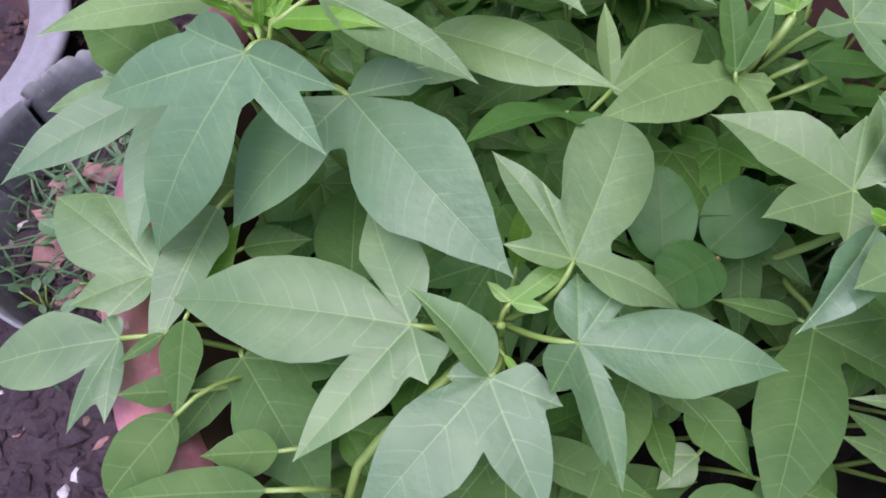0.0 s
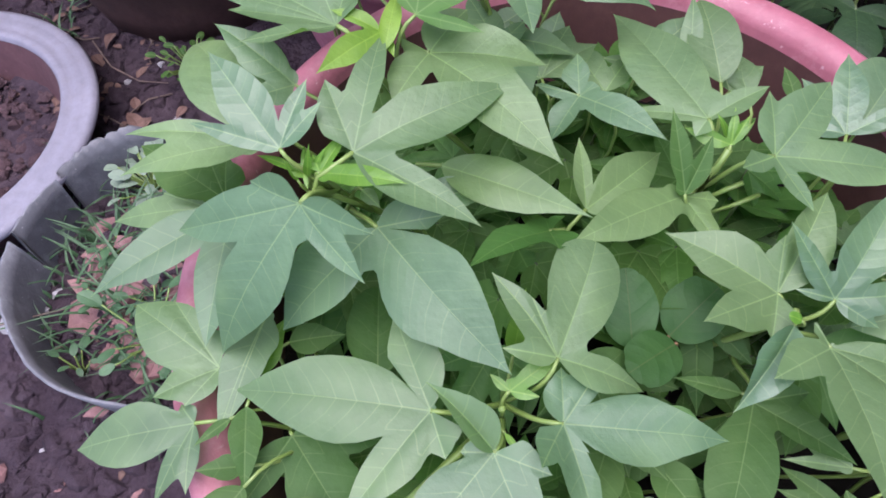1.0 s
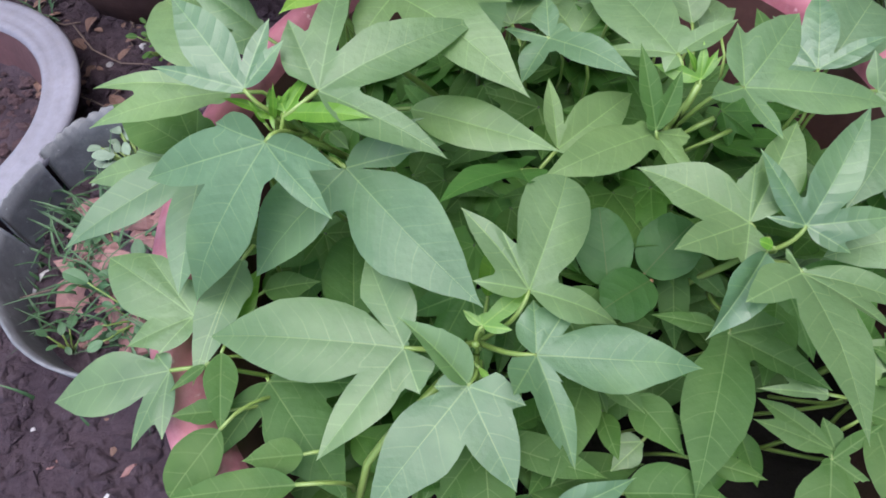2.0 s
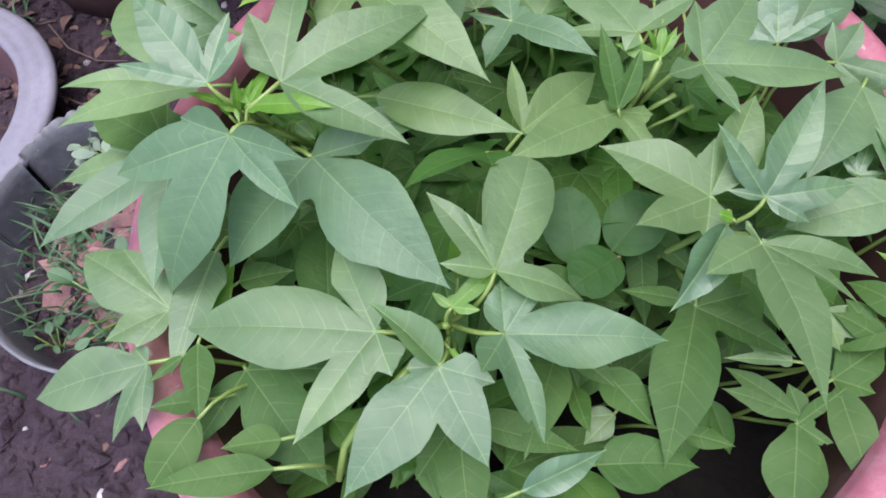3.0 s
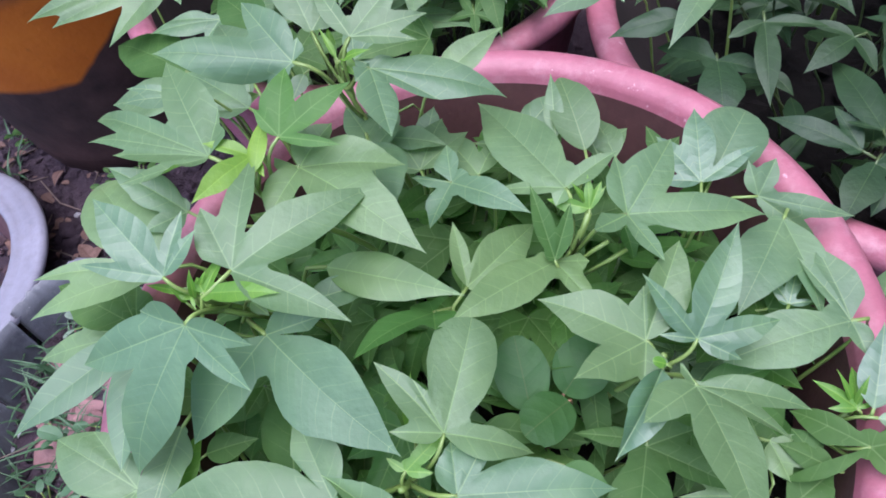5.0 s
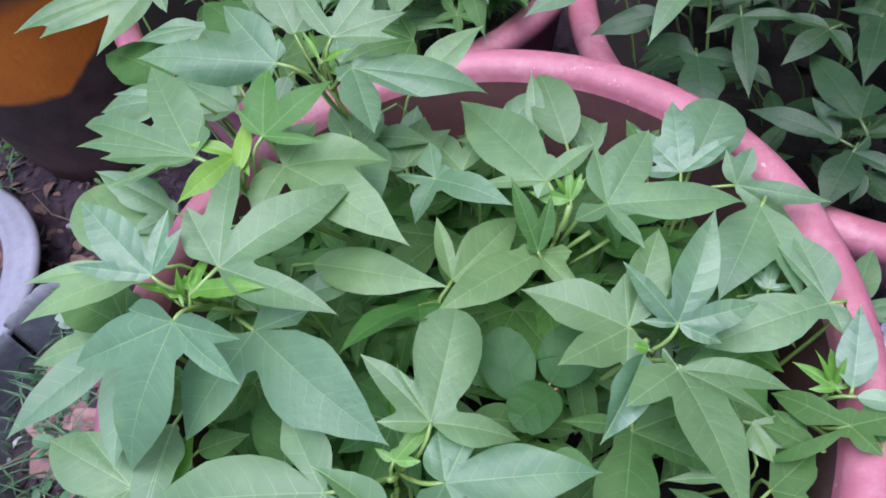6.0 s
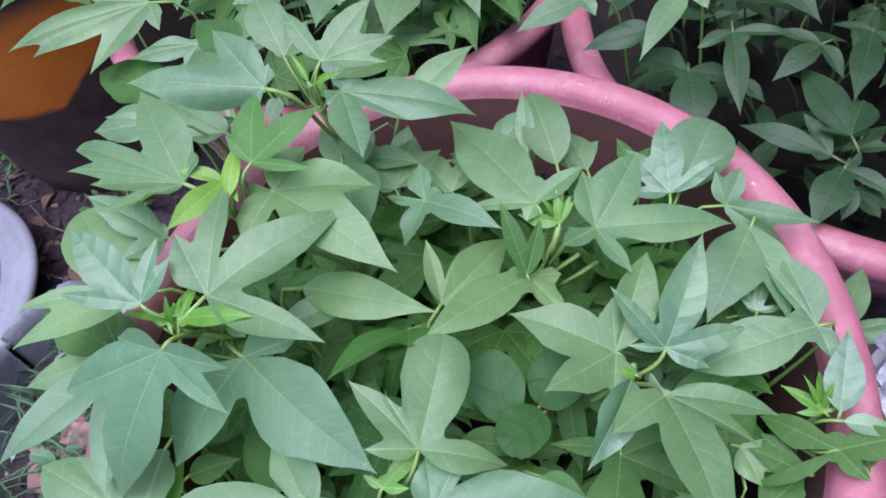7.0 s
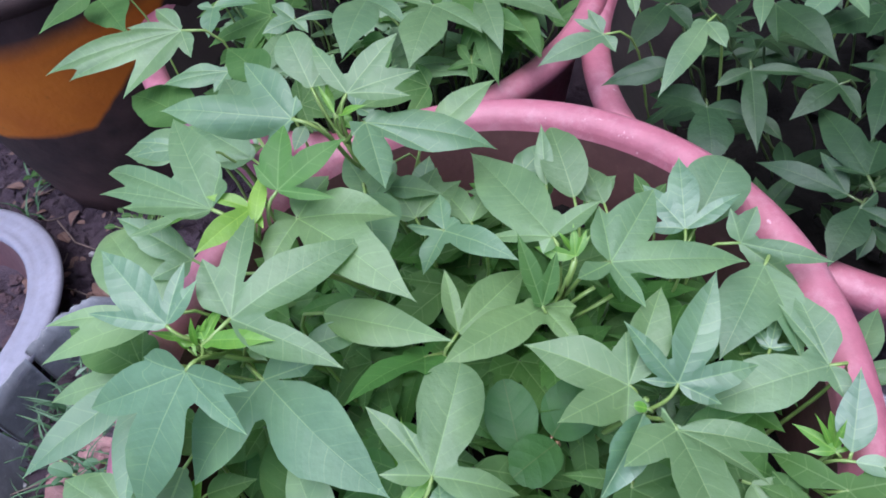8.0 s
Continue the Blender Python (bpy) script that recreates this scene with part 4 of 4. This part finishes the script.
leaf(vine_f, (0.293, 0.112, 0.415), (0.333, 0.106, 0.428), 8, 0.24, [(-141, 1.16, -0.04, 0.17), (180, 1.7, -0.04, 0.22), (64, 0.58, -0.04, 0.2)], tone="deep")
leaf(vine_f, (0.301, 0.125, 0.425), (0.331, 0.109, 0.425), 11, 0.2, [], tone="young")
leaf(vine_f, (0.313, 0.230, 0.400), (0.305, 0.252, 0.400), -13, 0.25, [], tone="deep")
leaf(vine_f, (0.242, 0.088, 0.385), (0.239, 0.016, 0.380), 10, 0.17, [], tone="deep")
leaf(vine_f, (0.243, 0.132, 0.400), (0.271, 0.116, 0.395), 10, 0.3, [(50, 0.82, -0.04, 0.3)], tone="pale", b=0.7)
leaf(vine_f, (0.281, 0.225, 0.400), (0.316, 0.213, 0.400), 13, 0.2, [(-67, 0.87, -0.04)], tone="deep")
leaf(vine_f, (0.273, 0.108, 0.400), (0.246, 0.130, 0.400), -10, 0.25, [], tone="deep")
leaf(vine_f, (0.308, 0.099, 0.410), (0.311, 0.125, 0.410), -9, 0.3, [], tone="deep")
leaf(vine_f, (0.241, 0.093, 0.385), (0.278, 0.110, 0.390), 1, 0.33, [(55, 0.59, -0.04, 0.25)], tone="deep")
leaf(vine_f, (0.266, 0.114, 0.400), (0.248, 0.127, 0.400), -13, 0.3, [(37, 1.12, -0.04, 0.25)], tone="deep")
leaf(vine_f, (0.296, 0.141, 0.415), (0.287, 0.157, 0.435), -17, 0.09, [], tone="shoot")
leaf(vine_f, (0.297, 0.139, 0.415), (0.305, 0.149, 0.435), -4, 0.1, [], tone="shoot")
vine_g = sprout((0.02, 0.20, 0.30), (0.010, 0.130, 0.445))
leaf(vine_g, (-0.030, 0.130, 0.448), (-0.150, 0.154, 0.431), -9, 0.205, [(-60, 0.62, -0.04, 0.15), (-116, 0.23, -0.04, 0.4), (61, 0.52, -0.04, 0.2)], tears=[(40, 0.5, 0.05)])
leaf(vine_g, (0.043, 0.119, 0.450), (0.136, 0.110, 0.432), 9, 0.215, [(69, 0.66, -0.04, 0.14), (120, 0.34, 0.2, 0.25), (-95, 0.33, -0.04, 0.28), (-59, 0.41, -0.04, 0.25)], tears=[(42, 0.35, 0.08), (-42, 0.35, 0.08), (73, 0.1, 0.04)])
leaf(vine_g, (0.004, 0.106, 0.445), (-0.054, 0.043, 0.425), -8, 0.225, [(-60, 0.69, -0.04, 0.2), (-109, 0.38, -0.04, 0.25), (52, 0.21, -0.04, 0.35)])
leaf(vine_g, (0.004, 0.107, 0.445), (-0.031, 0.138, 0.472), 10, 0.21, [], tone="pale", fold=0.8)
leaf(vine_g, (0.015, 0.139, 0.450), (0.049, 0.159, 0.460), 9, 0.14, [(-104, 0.36, -0.04, 0.16), (47, 0.42, -0.04, 0.16)], tone="shoot")
leaf(vine_g, (0.020, 0.173, 0.420), (0.028, 0.194, 0.470), 8, 0.12, [], tone="shoot")
leaf(vine_g, (0.011, 0.118, 0.440), (0.020, 0.105, 0.440), 4, 0.12, [], tone="shoot")
leaf(vine_g, (0.042, 0.151, 0.466), (0.071, 0.222, 0.470), 21, 0.3, [(-59, 0.78, -0.01, 0.13), (-106, 0.43, -0.04, 0.16), (82, 0.77, -0.16, 0.15), (-47, 0.39, -0.01, 0.4)], b=0.5, tone="pale")
leaf(vine_g, (0.047, 0.241, 0.456), (-0.005, 0.198, 0.487), 15, 0.2, [(-44, 0.51, 0.08, 0.3), (178, 0.37, -0.04, 0.3)], tone="fresh")
leaf(vine_g, (-0.019, 0.282, 0.475), (0.071, 0.234, 0.477), 14, 0.16, [], tone="pale")
leaf(vine_g, (-0.036, 0.260, 0.470), (0.021, 0.268, 0.465), 17, 0.2, [])
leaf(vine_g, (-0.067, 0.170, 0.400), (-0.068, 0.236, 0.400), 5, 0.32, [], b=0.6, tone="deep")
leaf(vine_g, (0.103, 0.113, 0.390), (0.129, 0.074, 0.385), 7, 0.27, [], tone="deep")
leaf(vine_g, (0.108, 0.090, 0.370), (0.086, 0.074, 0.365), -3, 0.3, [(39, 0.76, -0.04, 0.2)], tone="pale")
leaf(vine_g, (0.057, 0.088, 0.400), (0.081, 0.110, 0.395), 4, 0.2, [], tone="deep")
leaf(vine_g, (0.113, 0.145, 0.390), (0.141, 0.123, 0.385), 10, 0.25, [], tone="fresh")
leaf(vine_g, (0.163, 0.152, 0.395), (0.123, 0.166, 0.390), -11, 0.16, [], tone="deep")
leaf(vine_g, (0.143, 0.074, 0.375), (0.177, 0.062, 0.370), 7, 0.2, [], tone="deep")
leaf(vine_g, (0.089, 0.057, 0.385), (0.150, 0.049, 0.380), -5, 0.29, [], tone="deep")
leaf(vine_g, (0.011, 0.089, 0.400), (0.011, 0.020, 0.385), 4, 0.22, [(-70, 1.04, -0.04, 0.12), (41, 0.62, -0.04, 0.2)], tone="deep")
leaf(vine_g, (0.043, 0.045, 0.392), (0.096, 0.064, 0.392), 16, 0.17, [], tone="young", fold=0.8)
vine_h = sprout((-0.06, 0.16, 0.30), (-0.120, 0.140, 0.395))
leaf(vine_h, (-0.160, 0.168, 0.432), (-0.219, 0.213, 0.435), -2, 0.27, [(-63, 0.56, -0.04, 0.26), (-93, 0.40, -0.04, 0.2), (16, 0.47, -0.04, 0.34)], b=1.15)
leaf(vine_h, (-0.172, 0.135, 0.428), (-0.251, 0.127, 0.410), -8, 0.23, [(-59, 0.60, -0.04, 0.14), (-82, 0.50, -0.04, 0.13), (55, 0.20, -0.04, 0.3)], b=1.25)
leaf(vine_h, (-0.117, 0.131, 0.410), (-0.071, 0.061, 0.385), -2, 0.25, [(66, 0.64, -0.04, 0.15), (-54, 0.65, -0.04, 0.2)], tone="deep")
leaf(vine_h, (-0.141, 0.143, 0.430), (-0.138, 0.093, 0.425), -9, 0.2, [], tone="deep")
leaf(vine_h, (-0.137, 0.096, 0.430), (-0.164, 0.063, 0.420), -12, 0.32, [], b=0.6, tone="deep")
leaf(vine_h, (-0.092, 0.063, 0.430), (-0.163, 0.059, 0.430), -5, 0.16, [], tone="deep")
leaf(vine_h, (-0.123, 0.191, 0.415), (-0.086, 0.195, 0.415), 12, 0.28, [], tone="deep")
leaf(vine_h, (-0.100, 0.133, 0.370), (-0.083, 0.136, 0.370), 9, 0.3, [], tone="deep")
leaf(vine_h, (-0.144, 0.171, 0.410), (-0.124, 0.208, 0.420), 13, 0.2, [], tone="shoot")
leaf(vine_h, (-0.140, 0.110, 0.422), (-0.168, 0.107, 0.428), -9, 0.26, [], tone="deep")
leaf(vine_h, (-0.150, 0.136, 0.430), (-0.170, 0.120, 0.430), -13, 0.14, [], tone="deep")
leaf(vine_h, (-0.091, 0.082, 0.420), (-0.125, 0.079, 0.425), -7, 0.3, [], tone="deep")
leaf(vine_h, (-0.134, 0.205, 0.432), (-0.159, 0.126, 0.425), -8, 0.16, [(-3, 0.52, -0.04, 0.3)])
weed = sprout((0.11, 0.19, 0.30), (0.118, 0.178, 0.400), "young weed with round crinkled dark green leaves", "weed", "red")
leaf(weed, (0.099, 0.184, 0.400), (0.098, 0.232, 0.420), -4, 0.37, [], tone="weed", b=0.5, a=0.5)
leaf(weed, (0.124, 0.191, 0.400), (0.156, 0.215, 0.420), 7, 0.45, [], tone="weed", b=0.5, a=0.5)
leaf(weed, (0.125, 0.183, 0.405), (0.090, 0.160, 0.415), -7, 0.4, [], tone="weed", b=0.5, a=0.5)
leaf(weed, (0.132, 0.239, 0.370), (0.128, 0.269, 0.370), -6, 0.45, [], tone="weed", b=0.5, a=0.5)
vine_s = sprout((-0.06, 0.80, 0.25), (-0.080, 0.640, 0.440))
leaf(vine_s, (-0.167, 0.703, 0.470), (-0.324, 0.687, 0.460), -25, 0.12, [(-9, 0.83, -0.04, 0.1), (-38, 0.62, -0.04, 0.13), (-97, 0.25, -0.04, 0.2), (59, 0.27, -0.04, 0.2), (22, 0.39, -0.04, 0.1)])
leaf(vine_s, (-0.122, 0.654, 0.440), (-0.196, 0.653, 0.440), -23, 0.19, [(-51, 0.40, -0.04, 0.28), (11, 0.55, -0.04, 0.12)])
leaf(vine_s, (-0.049, 0.727, 0.440), (-0.086, 0.710, 0.440), -24, 0.28, [(-161, 1.30, -0.04, 0.12), (-102, 0.60, -0.04, 0.25), (69, 0.83, -0.04, 0.25)])
leaf(vine_s, (-0.292, 0.827, 0.470), (-0.352, 0.777, 0.460), -26, 0.2, [], tone="deep")
leaf(vine_s, (-0.143, 0.772, 0.450), (-0.149, 0.725, 0.440), -3, 0.25, [(-97, 1.08, -0.04, 0.16), (102, 0.42, -0.04, 0.3)], tone="young")
leaf(vine_s, (-0.164, 0.607, 0.420), (-0.250, 0.690, 0.410), -10, 0.25, [], tone="deep")
leaf(vine_s, (-0.304, 0.869, 0.440), (-0.260, 0.789, 0.430), 3, 0.3, [], tone="deep")
vine_t = sprout((0.10, 0.82, 0.25), (0.080, 0.680, 0.430))
leaf(vine_t, (0.037, 0.737, 0.440), (0.003, 0.633, 0.440), -10, 0.23, [(-56, 0.63, -0.04, 0.14)])
leaf(vine_t, (0.111, 0.713, 0.430), (0.070, 0.616, 0.420), -8, 0.25, [(-60, 0.72, -0.04, 0.17), (89, 0.49, -0.04, 0.15)])
leaf(vine_t, (0.140, 0.647, 0.390), (0.137, 0.622, 0.380), -2, 0.22, [(84, 1.11, -0.04, 0.15), (-65, 1.16, -0.04, 0.15), (152, 1.20, -0.04, 0.2), (-153, 1.19, -0.04, 0.25)], tone="deep")
leaf(vine_t, (0.168, 0.732, 0.420), (0.173, 0.627, 0.410), 4, 0.15, [(-47, 1.03, -0.04, 0.16)])
leaf(vine_t, (0.133, 0.771, 0.420), (0.158, 0.663, 0.410), 7, 0.25, [], tone="deep")
leaf(vine_t, (0.215, 0.678, 0.390), (0.216, 0.642, 0.380), 5, 0.3, [], tone="deep")
leaf(vine_t, (0.200, 0.699, 0.410), (0.214, 0.618, 0.400), 6, 0.2, [], tone="deep")
vine_r = sprout((0.58, 0.70, 0.25), (0.460, 0.640, 0.390))
leaf(vine_r, (0.282, 0.622, 0.410), (0.205, 0.603, 0.400), -20, 0.19, [(-90, 0.33, -0.04, 0.25), (90, 0.43, -0.04, 0.2), (61, 0.47, -0.04, 0.12)])
leaf(vine_r, (0.343, 0.574, 0.390), (0.270, 0.585, 0.370), -21, 0.2, [], tone="back_shade")
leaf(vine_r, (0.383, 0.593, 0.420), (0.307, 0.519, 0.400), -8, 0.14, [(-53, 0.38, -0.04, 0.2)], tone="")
leaf(vine_r, (0.368, 0.532, 0.360), (0.351, 0.467, 0.350), 4, 0.32, [(118, 0.95, -0.04, 0.2), (-66, 0.71, -0.04, 0.2)], tone="back_shade", b=0.7)
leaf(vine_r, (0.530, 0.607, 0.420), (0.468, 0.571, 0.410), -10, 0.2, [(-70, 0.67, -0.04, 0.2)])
leaf(vine_r, (0.465, 0.612, 0.410), (0.487, 0.511, 0.400), 16, 0.17, [(32, 0.53, -0.04, 0.13)], tone="back_shade")
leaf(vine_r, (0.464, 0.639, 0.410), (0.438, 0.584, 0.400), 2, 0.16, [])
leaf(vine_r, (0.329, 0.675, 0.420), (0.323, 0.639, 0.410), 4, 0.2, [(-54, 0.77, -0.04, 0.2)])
leaf(vine_r, (0.383, 0.706, 0.370), (0.318, 0.646, 0.360), -10, 0.2, [(-66, 0.6, -0.04, 0.2)], tone="back_shade")
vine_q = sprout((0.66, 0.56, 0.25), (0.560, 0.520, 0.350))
leaf(vine_q, (0.406, 0.529, 0.400), (0.384, 0.444, 0.370), 5, 0.135, [(-77, 0.63, -0.04, 0.1), (66, 0.41, -0.04, 0.16)], tone="back_shade")
leaf(vine_q, (0.480, 0.494, 0.390), (0.423, 0.471, 0.380), -9, 0.2, [(-71, 0.69, -0.04, 0.16), (69, 0.76, -0.04, 0.12)], tone="back_shade")
leaf(vine_q, (0.462, 0.392, 0.370), (0.468, 0.497, 0.360), -14, 0.17, [(-43, 0.31, -0.04, 0.1), (39, 0.42, -0.04, 0.3)], tone="back_shade")
leaf(vine_q, (0.448, 0.390, 0.350), (0.388, 0.453, 0.350), -19, 0.13, [(39, 0.58, -0.04, 0.14)], tone="back_shade")
leaf(vine_q, (0.444, 0.364, 0.360), (0.394, 0.316, 0.350), -0, 0.25, [(-80, 0.68, -0.04, 0.14), (-164, 0.33, -0.04, 0.3)], tone="back_shade")
leaf(vine_q, (0.541, 0.506, 0.380), (0.484, 0.429, 0.370), 1, 0.15, [(-50, 0.35, -0.04, 0.15), (90, 0.40, -0.04, 0.14)], tone="back_shade")
leaf(vine_q, (0.586, 0.601, 0.380), (0.500, 0.584, 0.380), -16, 0.2, [(-29, 0.55, -0.04, 0.2)], tone="back_shade")
leaf(vine_q, (0.422, 0.525, 0.340), (0.436, 0.491, 0.330), 16, 0.22, [(137, 0.74, -0.04, 0.2)], tone="back_shade")
leaf(vine_q, (0.450, 0.347, 0.350), (0.470, 0.326, 0.340), 19, 0.25, [(80, 1.05, -0.04, 0.2)], tone="back_shade")

def runner(plant, points, thick):
    """A bare length of green stem, part of its plant."""
    way = [Vector(p) - plant.location for p in points]
    v, f = tube(way, [thick * (1 - 0.04 * k) for k in range(len(way))], 7)
    return finish("stem", v, f, STALK, plant)


runner(vine_g, [(-0.006, 0.117, 0.437), (-0.026, 0.102, 0.427), (-0.045, 0.090, 0.413), (-0.058, 0.080, 0.400), (-0.065, 0.064, 0.385)], 0.0028)
runner(vine_d, [(0.166, 0.289, 0.468), (0.160, 0.284, 0.452), (0.153, 0.280, 0.432), (0.151, 0.292, 0.400)], 0.0024)
runner(vine_d, [(0.190, 0.272, 0.440), (0.177, 0.270, 0.434), (0.165, 0.271, 0.424), (0.162, 0.286, 0.395)], 0.0017)
runner(vine_d, [(0.177, 0.275, 0.450), (0.166, 0.275, 0.442), (0.157, 0.278, 0.428), (0.156, 0.290, 0.400)], 0.0018)
runner(vine_c, [(-0.006, 0.462, 0.536), (-0.002, 0.451, 0.528), (0.001, 0.444, 0.516), (-0.001, 0.459, 0.490)], 0.0019)
runner(vine_c, [(0.023, 0.430, 0.546), (0.016, 0.431, 0.535), (0.008, 0.438, 0.518), (-0.000, 0.458, 0.490)], 0.0019)
runner(vine_a, [(-0.098, 0.255, 0.510), (-0.095, 0.252, 0.506), (-0.088, 0.249, 0.498), (-0.072, 0.251, 0.482), (-0.066, 0.264, 0.455)], 0.0022)

# ---------------- lower leaves in the shade of the upper ones, shade also in their tones ---
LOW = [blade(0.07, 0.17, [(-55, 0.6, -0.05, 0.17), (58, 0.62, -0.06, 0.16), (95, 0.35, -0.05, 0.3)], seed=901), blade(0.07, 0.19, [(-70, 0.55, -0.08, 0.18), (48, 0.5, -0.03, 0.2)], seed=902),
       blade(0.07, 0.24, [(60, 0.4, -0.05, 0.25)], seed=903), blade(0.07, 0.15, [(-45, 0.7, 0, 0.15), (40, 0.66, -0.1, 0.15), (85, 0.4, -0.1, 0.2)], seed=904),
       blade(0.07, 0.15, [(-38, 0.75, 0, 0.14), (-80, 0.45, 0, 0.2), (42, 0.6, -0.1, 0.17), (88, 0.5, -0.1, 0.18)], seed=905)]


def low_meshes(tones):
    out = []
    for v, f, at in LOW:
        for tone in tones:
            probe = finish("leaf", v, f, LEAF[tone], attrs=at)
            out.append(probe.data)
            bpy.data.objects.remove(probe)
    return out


def undergrowth(plants, centre, radius, low, high, count, seed, meshes, size=(0.75, 1.2)):
    rng = random.Random(seed)
    for k in range(count):
        plant = plants[k % len(plants)]
        w, r = rng.uniform(0, 6.28), radius * math.sqrt(rng.random())
        p = Vector((centre[0] + r * math.cos(w), centre[1] + r * math.sin(w), rng.uniform(low, high - 0.28 * max(0.0, r - 0.13))))
        if radius < 0.25 and p.y < 0.17 and p.x > 0.09:
            p.z = min(p.z, 0.345)
            if k % 5:
                continue
        ob = new("leaf", rng.choice(meshes))
        ob.parent = plant
        s = rng.uniform(*size)
        m = Matrix.Translation(p - plant.location) @ pose(0, 0, 0, rng.uniform(-30, 8), rng.uniform(-25, 25), rng.uniform(0, 360)) @ Matrix.Scale(s, 4)
        ob.matrix_basis = m
        end = p - plant.location
        root = Vector((0.8 * end.x + rng.uniform(-0.03, 0.03), 0.8 * end.y + rng.uniform(-0.03, 0.03), -0.03))
        d = (end - root).length
        v, f = tube(bend(root, root + Vector((0, 0, 0.3 * d)), end + Vector((0, 0, -0.25 * d)), end, 9), [0.0015] * 9, 5)
        finish("leaf_stalk", v, f, STALK_SHADED, plant)


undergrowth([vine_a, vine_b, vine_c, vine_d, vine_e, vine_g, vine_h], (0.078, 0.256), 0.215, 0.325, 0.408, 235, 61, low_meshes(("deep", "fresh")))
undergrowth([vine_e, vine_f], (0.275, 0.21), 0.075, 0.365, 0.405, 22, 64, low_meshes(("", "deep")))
undergrowth([vine_q, vine_r], (0.64, 0.58), 0.32, 0.27, 0.375, 110, 62, low_meshes(("back_shade",)))
undergrowth([vine_s, vine_t], (0.05, 0.84), 0.25, 0.31, 0.43, 90, 63, low_meshes(("", "deep")), (0.85, 1.5))
